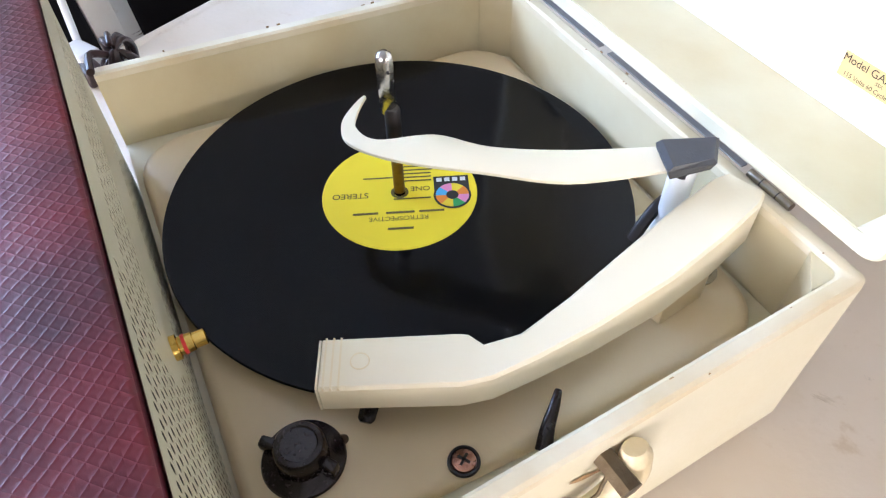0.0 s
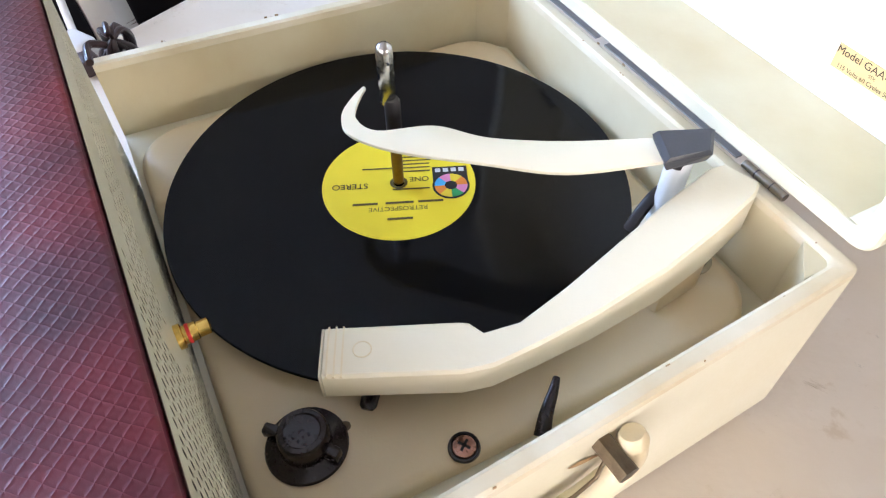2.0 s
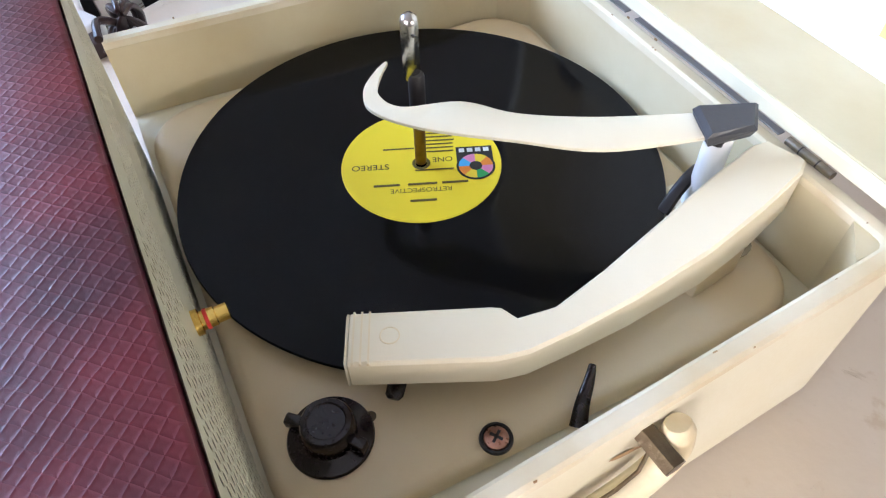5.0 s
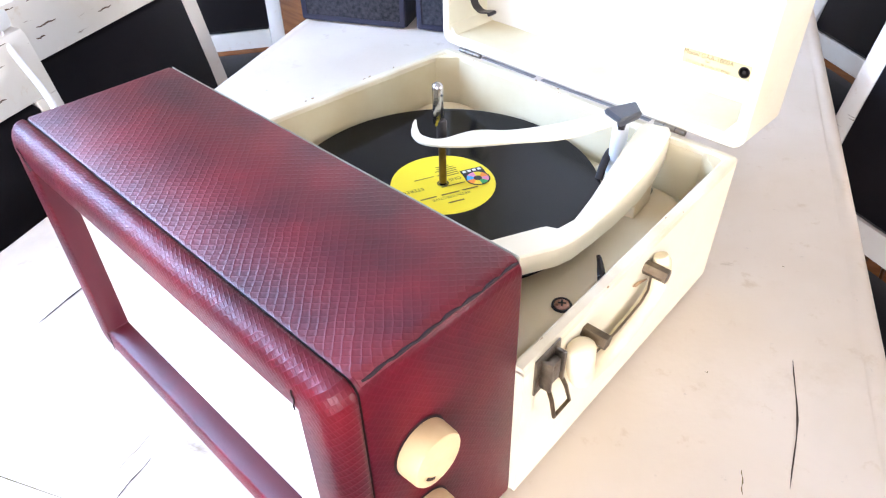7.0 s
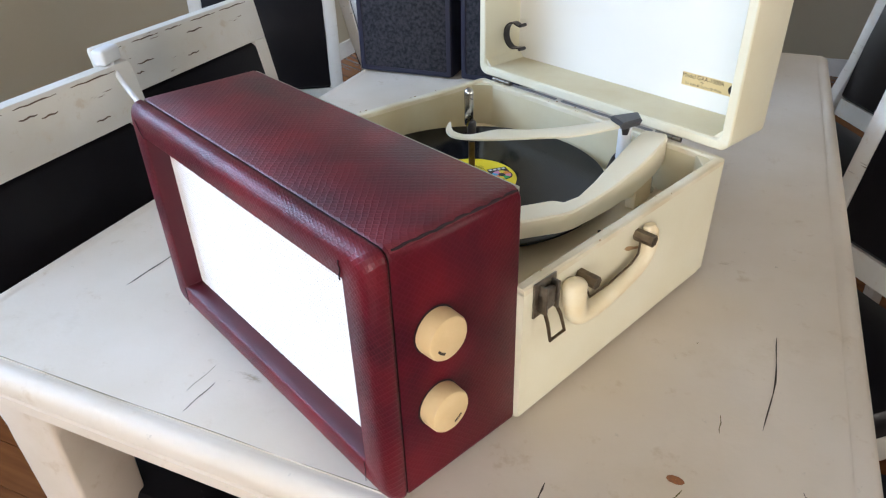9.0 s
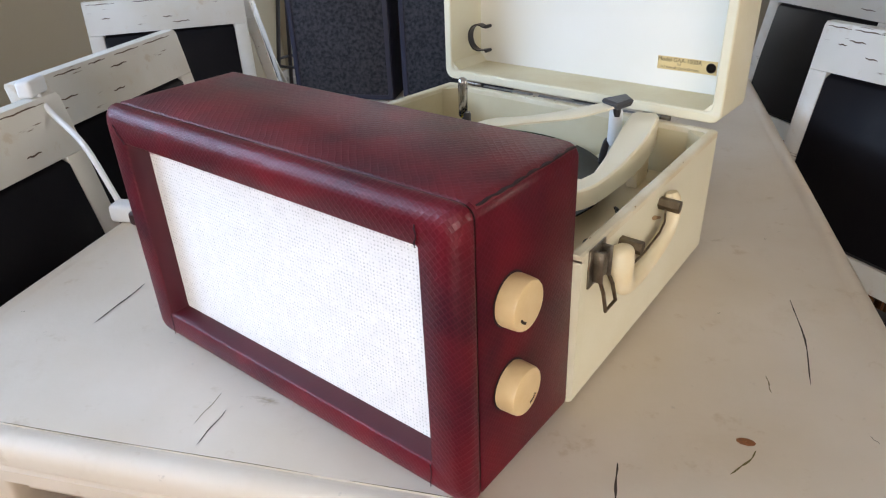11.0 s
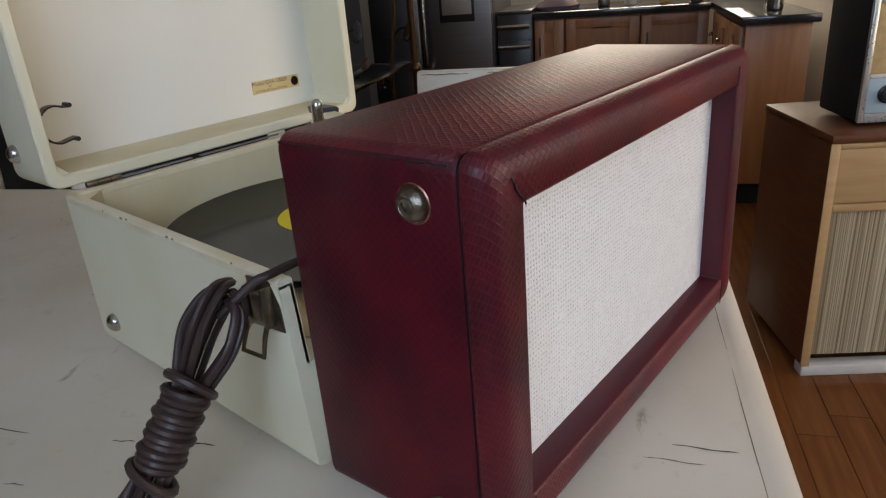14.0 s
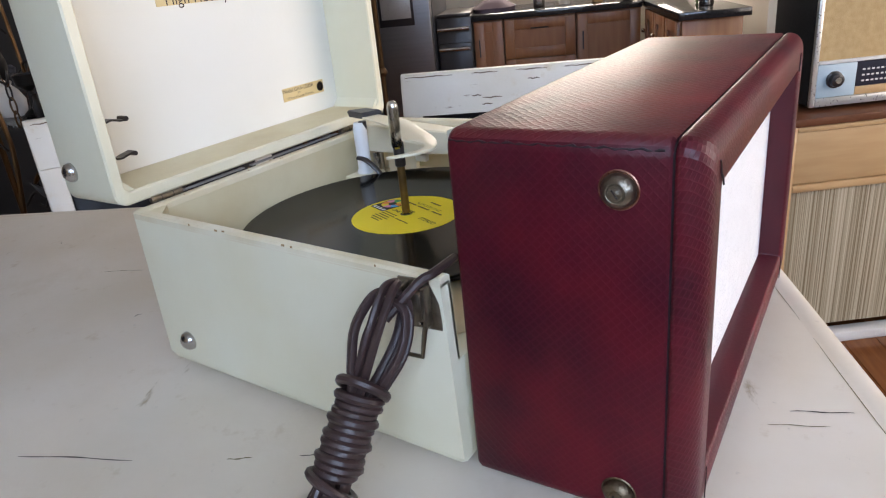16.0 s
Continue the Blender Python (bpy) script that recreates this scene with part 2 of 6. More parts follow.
def vinyl_record():
    """Black vinyl with rings of grooves of changing gloss."""
    m = mat("black_record_vinyl", (0.003, 0.003, 0.0035), 0.22, 0, (0.005, 0.005, 0.0055), 12, 0.6, 300, 0.0, 0.06, 0.15)
    nt = m.node_tree
    tc = nt.nodes.new("ShaderNodeTexCoord")
    sp = nt.nodes.new("ShaderNodeSeparateXYZ")
    nt.links.new(tc.outputs["Object"], sp.inputs[0])
    r = math_node(nt, "SQRT", math_node(nt, "ADD", math_node(nt, "POWER", sp.outputs[0], 2.0), math_node(nt, "POWER", sp.outputs[1], 2.0)))
    cmb = nt.nodes.new("ShaderNodeCombineXYZ")
    nt.links.new(math_node(nt, "MULTIPLY", r, 900.0), cmb.inputs[0])
    nz = nt.nodes.new("ShaderNodeTexNoise")
    nz.inputs["Scale"].default_value, nz.inputs["Detail"].default_value = 1.0, 4
    nt.links.new(cmb.outputs[0], nz.inputs["Vector"])
    add_relief(m, nz.outputs[0], 0.03, 0.0003)
    b = nt.nodes["Principled BSDF"]
    rr = nt.nodes.new("ShaderNodeMapRange")
    rr.inputs["From Min"].default_value, rr.inputs["From Max"].default_value = 0.3, 0.7
    rr.inputs["To Min"].default_value, rr.inputs["To Max"].default_value = 0.07, 0.15
    nt.links.new(nz.outputs[0], rr.inputs[0])
    nt.links.new(rr.outputs[0], b.inputs["Roughness"])
    return m


RECORD = vinyl_record()


def painted_wood(name, colour, under, cover=0.62, scale=(3.0, 22.0, 22.0)):
    """Brushed white paint, rubbed through to dark wood in streaks."""
    m = mat(name, colour, 0.5, 0, (colour[0] * 0.86, colour[1] * 0.82, colour[2] * 0.74), 6, 0.5, 160, 0.25, 0.14, 0.4, 0.0007)
    nt = m.node_tree
    tc = nt.nodes.new("ShaderNodeTexCoord")
    mp = nt.nodes.new("ShaderNodeMapping")
    mp.inputs["Scale"].default_value = scale
    nt.links.new(tc.outputs["Object"], mp.inputs[0])
    nz = nt.nodes.new("ShaderNodeTexNoise")
    nz.inputs["Scale"].default_value, nz.inputs["Detail"].default_value, nz.inputs["Roughness"].default_value = 2.2, 8, 0.65
    nt.links.new(mp.outputs[0], nz.inputs["Vector"])
    rr = nt.nodes.new("ShaderNodeMapRange")
    rr.inputs["From Min"].default_value, rr.inputs["From Max"].default_value = cover, cover + 0.05
    nt.links.new(nz.outputs[0], rr.inputs[0])
    b = nt.nodes["Principled BSDF"]
    old = b.inputs["Base Color"].links[0].from_socket
    mix = nt.nodes.new("ShaderNodeMix")
    mix.data_type = "RGBA"
    mix.inputs[7].default_value = (*under, 1)
    nt.links.new(rr.outputs[0], mix.inputs[0])
    nt.links.new(old, mix.inputs[6])
    # small tan stains and grey scuffs
    last = mix.outputs[2]
    for sc, lo, tone, amount in ((26.0, 0.60, (0.50, 0.38, 0.24), 0.45), (70.0, 0.66, (0.30, 0.26, 0.22), 0.5), (9.0, 0.58, (0.62, 0.53, 0.41), 0.5)):
        st = nt.nodes.new("ShaderNodeTexNoise")
        st.inputs["Scale"].default_value, st.inputs["Detail"].default_value, st.inputs["Roughness"].default_value = sc, 6, 0.7
        nt.links.new(tc.outputs["Object"], st.inputs["Vector"])
        mr = nt.nodes.new("ShaderNodeMapRange")
        mr.inputs["From Min"].default_value, mr.inputs["From Max"].default_value, mr.inputs["To Max"].default_value = lo, lo + 0.10, amount
        nt.links.new(st.outputs[0], mr.inputs[0])
        mx = nt.nodes.new("ShaderNodeMix")
        mx.data_type = "RGBA"
        mx.inputs[7].default_value = (*tone, 1)
        nt.links.new(mr.outputs[0], mx.inputs[0])
        nt.links.new(last, mx.inputs[6])
        last = mx.outputs[2]
    nt.links.new(last, b.inputs["Base Color"])
    return m


TABLE_PAINT = painted_wood("distressed_white_table_paint", (0.73, 0.655, 0.56), (0.42, 0.33, 0.22), 0.67, (3, 9, 9))
CHAIR_PAINT = painted_wood("distressed_white_chair_paint", (0.72, 0.71, 0.67), (0.15, 0.095, 0.055), 0.648, (4, 26, 40))
BARE_WOOD = mat("bare_brown_wood", (0.14, 0.085, 0.045), 0.7, 0, (0.07, 0.045, 0.03), 60, 0.5, 300, 0.2)
CRACK = mat("dark_crack", (0.05, 0.035, 0.025), 0.9)
CHIP = mat("orange_brown_chip", (0.33, 0.13, 0.04), 0.7, 0, (0.18, 0.07, 0.03), 300, 0.5)
BLACK_VINYL = mat("black_seat_vinyl", (0.0045, 0.004, 0.0055), 0.36, 0, (0.008, 0.007, 0.008), 14, 0.6, 260, 0.2, 0.08, 0.18, 0.0008)
BEIGE = mat("beige_wall_paint", (0.40, 0.35, 0.25), 0.7, 0, (0.37, 0.32, 0.225), 2, 0.6, 90, 0.12)
PALE = mat("pale_wall_paint", (0.62, 0.60, 0.52), 0.7, 0, (0.57, 0.55, 0.47), 2, 0.6, 90, 0.12)
SLATE = mat("slate_grey_paint", (0.040, 0.041, 0.046), 0.5, 0, (0.032, 0.033, 0.038), 3, 0.6, 120, 0.1)
CEIL = mat("white_ceiling_paint", (0.62, 0.61, 0.58), 0.8, 0, (0.58, 0.57, 0.54), 2, 0.6, 90, 0.12)
TRIM = mat("white_trim_paint", (0.74, 0.73, 0.70), 0.45)
FLOOR_WOOD = mat("varnished_floor_wood", (0.22, 0.080, 0.025), 0.19, 0, (0.12, 0.040, 0.012), 3, 0.5, 40, 0.06, 0.07, 0.32, 0.001, (1.2, 14, 1))
CAB_WOOD = mat("cherry_cabinet_wood", (0.36, 0.155, 0.058), 0.38, 0, (0.24, 0.092, 0.032), 4, 0.6, 60, 0.05, 0.08, 0.5, 0.001, (9, 9, 1))
DARK_WOOD = mat("walnut_veneer", (0.17, 0.060, 0.024), 0.36, 0, (0.10, 0.034, 0.014), 4, 0.6, 60, 0.05, 0.08, 0.5, 0.001, (2, 2, 14))
PALE_WOOD = mat("pale_oak_veneer", (0.58, 0.38, 0.19), 0.4, 0, (0.48, 0.29, 0.13), 3, 0.6, 60, 0.05, 0.08, 0.5, 0.001, (2, 2, 16))
TWEED = mat("brown_tweed_cloth", (0.54, 0.47, 0.34), 0.9, 0, (0.19, 0.145, 0.085), 9, 0.3, 160, 0.5, 0.05, 0.2, 0.001, (34, 34, 0.08))
GREY_CLOTH = mat("charcoal_speaker_cloth", (0.046, 0.045, 0.052), 0.9, 0, (0.014, 0.014, 0.018), 160, 0.35, 600, 0.5, 0.05, 0.2, 0.001)
NAVY = mat("navy_cabinet_edge", (0.012, 0.013, 0.032), 0.45)
GRANITE = mat("black_granite", (0.012, 0.012, 0.014), 0.12, 0, (0.03, 0.03, 0.033), 200, 0.3, 400, 0.0)
INOX = mat("brushed_steel", (0.33, 0.33, 0.34), 0.3, 1.0, (0.28, 0.28, 0.29), 3, 0.6, 60, 0.03, 0.06, 0.5, 0.001, (1, 1, 20))
SILVER = mat("silver_plastic", (0.62, 0.62, 0.60), 0.3, 0.7)
ORANGE = mat("orange_glass_bead", (0.72, 0.16, 0.02), 0.15, 0, (0.05, 0.012, 0.006), 7, 0.12, 30, 0.0, 0.05, 0.5, 0.002, (2.5, 2.5, 0.5))
RUST_BRASS = mat("old_brass_rod", (0.102, 0.060, 0.027), 0.45, 1.0, (0.09, 0.05, 0.025), 40, 0.5)
IRON = mat("dark_iron", (0.025, 0.022, 0.020), 0.45, 0.6)
CHINA = mat("white_china", (0.72, 0.68, 0.62), 0.3)
NAVY_CLOTH = mat("navy_glaze", (0.02, 0.025, 0.06), 0.4)
LEATHER = mat("black_bag_leather", (0.012, 0.011, 0.011), 0.4, 0, (0.02, 0.018, 0.017), 40, 0.5, 200, 0.3, 0.1, 0.5, 0.001)


def glass(name):
    m = bpy.data.materials.new(name)
    m.use_nodes = True
    b = m.node_tree.nodes["Principled BSDF"]
    b.inputs["Transmission Weight"].default_value, b.inputs["Roughness"].default_value, b.inputs["IOR"].default_value = 1.0, 0.02, 1.45
    b.inputs["Base Color"].default_value = (0.93, 0.96, 0.96, 1)
    return m


GLASS = glass("clear_glass")
SKYGLOW = bpy.data.materials.new("outdoor_sky_backdrop")
SKYGLOW.use_nodes = True
_b = SKYGLOW.node_tree.nodes["Principled BSDF"]
_b.inputs["Base Color"].default_value = (0.3, 0.3, 0.3, 1)
_b.inputs["Emission Color"].default_value, _b.inputs["Emission Strength"].default_value = (0.80, 0.90, 1.0, 1), 2.2

# ---------------------------------------------------------------- mesh helpers


def obj(name, bm, material, smooth=True, angle=40):
    me = bpy.data.meshes.new(name)
    bmesh.ops.recalc_face_normals(bm, faces=bm.faces)
    if smooth:
        for f in bm.faces:
            f.smooth = True
        for e in bm.edges:
            if len(e.link_faces) == 2 and e.calc_face_angle(0) > radians(angle):
                e.smooth = False
    bm.to_mesh(me)
    bm.free()
    for m in material if isinstance(material, (list, tuple)) else (material,):
        me.materials.append(m)
    return new(name, me)


def part(name, bm, material, parent, label="", smooth=True, angle=40):
    ob = obj(name, bm, material, smooth, angle)
    ob.parent = parent
    if label:
        ob["label"] = label
    return ob


def thing(name, m, label, category, group="", kind=""):
    e = new(name)
    e.matrix_world = m if isinstance(m, Matrix) else Matrix.Translation(m)
    return tagged(e, label, category, group, kind)


def structure(name, bm, material, label="", category="", smooth=False):
    return tagged(obj(name, bm, material, smooth), label, category, "", "structure")


def box(lo, hi, bevel=0.0, seg=2, m=None):
    bm = bmesh.new()
    bmesh.ops.create_cube(bm, size=1)
    lo, hi = Vector(lo), Vector(hi)
    bmesh.ops.transform(bm, matrix=Matrix.Translation((lo + hi) / 2) @ Matrix.Diagonal((*(hi - lo), 1)), verts=bm.verts)
    if bevel:
        bmesh.ops.bevel(bm, geom=bm.edges[:], offset=bevel, segments=seg, profile=0.5, affect="EDGES")
    if m:
        bmesh.ops.transform(bm, matrix=m, verts=bm.verts)
    return bm


def join(*bms):
    out = bms[0]
    for b in bms[1:]:
        me = bpy.data.meshes.new("tmp")
        b.to_mesh(me)
        b.free()
        out.from_mesh(me)
        bpy.data.meshes.remove(me)
    return out


def lathe(profile, n=48, m=None, caps=True):
    """Turns (radius, height) pairs round z."""
    bm = bmesh.new()
    rings = []
    for r, z in profile:
        rings.append([bm.verts.new((r * math.cos(2 * math.pi * k / n), r * math.sin(2 * math.pi * k / n), z)) for k in range(n)])
    for a, b in zip(rings, rings[1:]):
        for k in range(n):
            bm.faces.new((a[k], a[(k + 1) % n], b[(k + 1) % n], b[k]))
    if caps:
        for r in (rings[0], rings[-1]):
            bm.faces.new(r)
    if m:
        bmesh.ops.transform(bm, matrix=m, verts=bm.verts)
    return bm


def rrect(w, d, r, n=5, cx=0.0, cy=0.0):
    """A rounded rectangle, counter-clockwise."""
    pts = []
    r = max(r, 1e-5)
    for sx, sy, a0 in ((1, 1, 0), (-1, 1, 90), (-1, -1, 180), (1, -1, 270)):
        for k in range(n + 1):
            a = radians(a0 + 90 * k / n)
            pts.append((cx + sx * (w / 2 - r) + r * math.cos(a), cy + sy * (d / 2 - r) + r * math.sin(a)))
    return pts


def loft(loops, cap0=True, cap1=True, closed=True):
    """Skins a row of loops of 3D points of equal count."""
    bm = bmesh.new()
    rows = [[bm.verts.new(p) for p in l] for l in loops]
    n = len(rows[0])
    for a, b in zip(rows, rows[1:]):
        for k in range(n if closed else n - 1):
            bm.faces.new((a[k], a[(k + 1) % n], b[(k + 1) % n], b[k]))
    if cap0:
        bm.faces.new(rows[0])
    if cap1:
        bm.faces.new(rows[-1])
    return bm


def slab(w, d, r, levels, n=5, cx=0.0, cy=0.0):
    """A rounded rectangle raised through (inset, z) levels."""
    return loft([[(x, y, z) for x, y in rrect(w - 2 * i, d - 2 * i, max(r - i, 0.0005), n, cx, cy)] for i, z in levels])


def smooth_path(pts, steps=8, closed=False):
    """A Catmull-Rom line through the points."""
    P = [Vector(p) for p in pts]
    n = len(P)
    out = []
    for i in range(n if closed else n - 1):
        a, b, c, d = (P[(i - 1) % n], P[i], P[(i + 1) % n], P[(i + 2) % n]) if closed else (P[max(i - 1, 0)], P[i], P[i + 1], P[min(i + 2, n - 1)])
        for k in range(steps):
            t = k / steps
            out.append(0.5 * ((2 * b) + (c - a) * t + (2 * a - 5 * b + 4 * c - d) * t * t + (3 * b - a - 3 * c + d) * t ** 3))
    if not closed:
        out.append(P[-1])
    return out


def tube(path, r, n=8, cap=True, radii=None, flat=1.0):
    """A round (or flattened) bar along a line."""
    path = [Vector(p) for p in path]
    bm = bmesh.new()
    rows = []
    t0 = (path[1] - path[0]).normalized()
    ref = Vector((0, 0, 1)) if abs(t0.z) < 0.9 else Vector((1, 0, 0))
    side = t0.cross(ref).normalized()
    for i, p in enumerate(path):
        t = (path[min(i + 1, len(path) - 1)] - path[max(i - 1, 0)]).normalized()
        side = (side - t * side.dot(t)).normalized()
        up = t.cross(side)
        rr = radii[i] if radii else r
        rows.append([bm.verts.new(p + side * rr * math.cos(2 * math.pi * k / n) + up * rr * flat * math.sin(2 * math.pi * k / n)) for k in range(n)])
    for a, b in zip(rows, rows[1:]):
        for k in range(n):
            bm.faces.new((a[k], a[(k + 1) % n], b[(k + 1) % n], b[k]))
    if cap:
        bm.faces.new(rows[0])
        bm.faces.new(rows[-1])
    return bm


def words(text, size, material, parent, m, name="lettering", align="CENTER", depth=0.0):
    """Writing as a flat mesh, in the built-in font."""
    c = bpy.data.curves.new("text", "FONT")
    c.body, c.size, c.align_x, c.align_y, c.extrude = text, size, align, "CENTER", depth
    o = bpy.data.objects.new("text", c)
    scene.collection.objects.link(o)
    bpy.context.view_layer.update()
    me = bpy.data.meshes.new_from_object(o.evaluated_get(bpy.context.evaluated_depsgraph_get()))
    bpy.data.objects.remove(o)
    me.materials.clear()
    me.materials.append(material)
    me.transform(m)
    ob = new(name, me)
    ob.parent = parent
    return ob


def cut_plate(x0, x1, z0, z1, y, holes, thick=0.0003):
    """A flat sheet in the x-z plane, pierced by staggered slots; holes(x, z) says where."""
    bm = bmesh.new()
    cw, ch = 0.0058, 0.0086
    nx, nz = int((x1 - x0) / cw), int((z1 - z0) / ch)
    cw, ch = (x1 - x0) / nx, (z1 - z0) / nz
    for i in range(nx):
        off = ch / 2 if i % 2 else 0.0
        for j in range(nz):
            a, b = x0 + i * cw, x0 + (i + 1) * cw
            c, d = z0 + j * ch, z0 + (j + 1) * ch
            cx, cz = (a + b) / 2, (c + d) / 2
            if holes(cx, cz):
                dz = 0.0009 if i % 2 else -0.0009
                ring = [(cx + 0.0022 * math.cos(radians(45 * k + 22.5)), cz + dz + 0.0032 * math.sin(radians(45 * k + 22.5))) for k in range(8)]
                fr = [(b, cz), (b, d), (cx, d), (a, d), (a, cz), (a, c), (cx, c), (b, c)]
                vi = [bm.verts.new((p[0], y, p[1])) for p in ring]
                vb = [bm.verts.new((p[0], y - thick, p[1])) for p in ring]
                vo = [bm.verts.new((p[0], y, p[1])) for p in fr]
                for k in range(8):
                    q = (k + 1) % 8
                    bm.faces.new((vo[k], vo[q], vi[q], vi[k]))
                    bm.faces.new((vi[k], vi[q], vb[q], vb[k]))
            else:
                bm.faces.new([bm.verts.new(p) for p in ((a, y, c), (b, y, c), (b, y, d), (a, y, d))])
    bmesh.ops.remove_doubles(bm, verts=bm.verts, dist=0.00005)
    return bm

# ---------------------------------------------------------------- the room
U0, U1, V0, V1 = -1.95, 4.6, -2.65, 3.45


def wall_with_holes(u_axis, at, a0, a1, z0, z1, holes, thick):
    """A wall along one axis of the room with rectangular openings (a, b, z, z)."""
    cuts = sorted({a0, a1, *[h[0] for h in holes], *[h[1] for h in holes]})
    bms = []
    for a, b in zip(cuts, cuts[1:]):
        mids = [h for h in holes if h[0] <= a and h[1] >= b]
        spans = [(z0, z1)] if not mids else [(z0, mids[0][2]), (mids[0][3], z1)]
        for s, t in spans:
            if t - s < 0.001:
                continue
            lo, hi = ((a, at, s), (b, at + thick, t)) if u_axis else ((at, a, s), (at + thick, b, t))
            bms.append(box((min(lo[0], hi[0]), min(lo[1], hi[1]), s), (max(lo[0], hi[0]), max(lo[1], hi[1]), t), m=UV))
    return join(*bms)


structure("wall_west", wall_with_holes(False, U0, V0, V1, FLOOR_Z, CEIL_Z, [(-1.50, 0.30, 0.52, 1.64)], -0.15), BEIGE, "beige painted wall behind the chairs", "wall")
structure("wall_south", wall_with_holes(True, V0, U0 - 0.15, U1 + 0.15, FLOOR_Z, CEIL_Z, [(-0.65, 1.35, -0.15, 1.4)], -0.15), PALE, "pale painted wall with a wide window", "wall")
structure("wall_north", wall_with_holes(True, V1, U0 - 0.15, U1 + 0.15, FLOOR_Z, CEIL_Z, [(-1.9, -0.4, -0.72, 1.5)], 0.15), BEIGE, "beige painted wall with a tall glazed opening", "wall")
structure("wall_east", wall_with_holes(False, U1, V0, V1, FLOOR_Z, CEIL_Z, [(-1.05, 0.35, 0.42, 1.38)], 0.15), PALE, "pale painted kitchen wall", "wall")
structure("wall_partition", box((2.74, 0.95, FLOOR_Z), (2.86, 3.44, CEIL_Z), m=UV), SLATE, "slate grey painted partition beside the fridge", "wall")
structure("wall_return", box((2.9, -1.42, FLOOR_Z), (4.6, -1.20, CEIL_Z), m=UV), PALE, "pale painted end of a kitchen wall", "wall")
structure("ceiling", box((U0, V0, CEIL_Z), (U1, V1, CEIL_Z + 0.1), m=UV), CEIL, "white painted ceiling", "ceiling")
structure("floor", box((U0, V0, FLOOR_Z - 0.1), (U1, V1, FLOOR_Z - 0.003), m=UV), FLOOR_WOOD, "dark varnished wooden floor", "floor")
for lo, hi in (((U0, V0, FLOOR_Z), (U0 + 0.015, V1, FLOOR_Z + 0.09)), ((U0, V1 - 0.015, FLOOR_Z), (U1, V1, FLOOR_Z + 0.09))):
    structure("baseboard", box(lo, hi, m=UV), TRIM, "white painted baseboard", "baseboard")


def window(name, m, w, h, panes):
    """Window frame, sill and panes, built in the x-z plane round its centre."""
    e = thing(name, m, "white framed window with clear panes", "window", kind="structure")
    f = 0.055
    for s in (-1, 1):
        part("window_frame", box((s * w / 2 - (f if s > 0 else 0), -0.03, -h / 2), (s * w / 2 + (f if s < 0 else 0), 0.03, h / 2), 0.004), TRIM, e)
        part("window_frame", box((-w / 2 + f, -0.03, s * h / 2 - (f if s > 0 else 0)), (w / 2 - f, 0.03, s * h / 2 + (f if s < 0 else 0)), 0.004), TRIM, e)
    part("window_sill", box((-w / 2 - 0.04, -0.12, -h / 2 - 0.03), (w / 2 + 0.04, -0.032, -h / 2), 0.005), TRIM, e)
    for k in range(panes):
        a, b = -w / 2 + f + k * (w - 2 * f) / panes, -w / 2 + f + (k + 1) * (w - 2 * f) / panes
        p = part("pane", box((a + 0.012, -0.003, -h / 2 + f), (b - 0.012, 0.003, h / 2 - f)), GLASS, e)
        p.visible_shadow = False
        if k:
            part("mullion", box((a - 0.012, -0.025, -h / 2 + f), (a + 0.012, 0.025, h / 2 - f), 0.003), TRIM, e)


window("window_1", UV @ pose(U0 - 0.075, -0.6, 1.08, 0, 0, 90), 1.8, 1.12, 3)
window("window_2", UV @ pose(0.35, V0 - 0.075, 0.625, 0, 0, 180), 2.0, 1.55, 3)
window("window_3", UV @ pose(-1.15, V1 + 0.075, 0.39), 1.5, 2.22, 2)
window("window_4", UV @ pose(U1 + 0.075, -0.35, 0.90, 0, 0, -90), 1.4, 0.96, 2)
tagged(obj("backdrop", box((-6.5, 6.5, -2.0), (4.5, 6.55, 5.0), m=UV), SKYGLOW, False), "bright hazy sky outside the window", "sky", "", "structure")
structure("ground", box((-40, -40, -1.6), (40, 40, -1.5)), PALE, "pale ground outside the house", "ground")

# ---------------------------------------------------------------- the table
TU0, TU1, TV0, TV1 = -0.490, 0.424, -0.366, 1.020


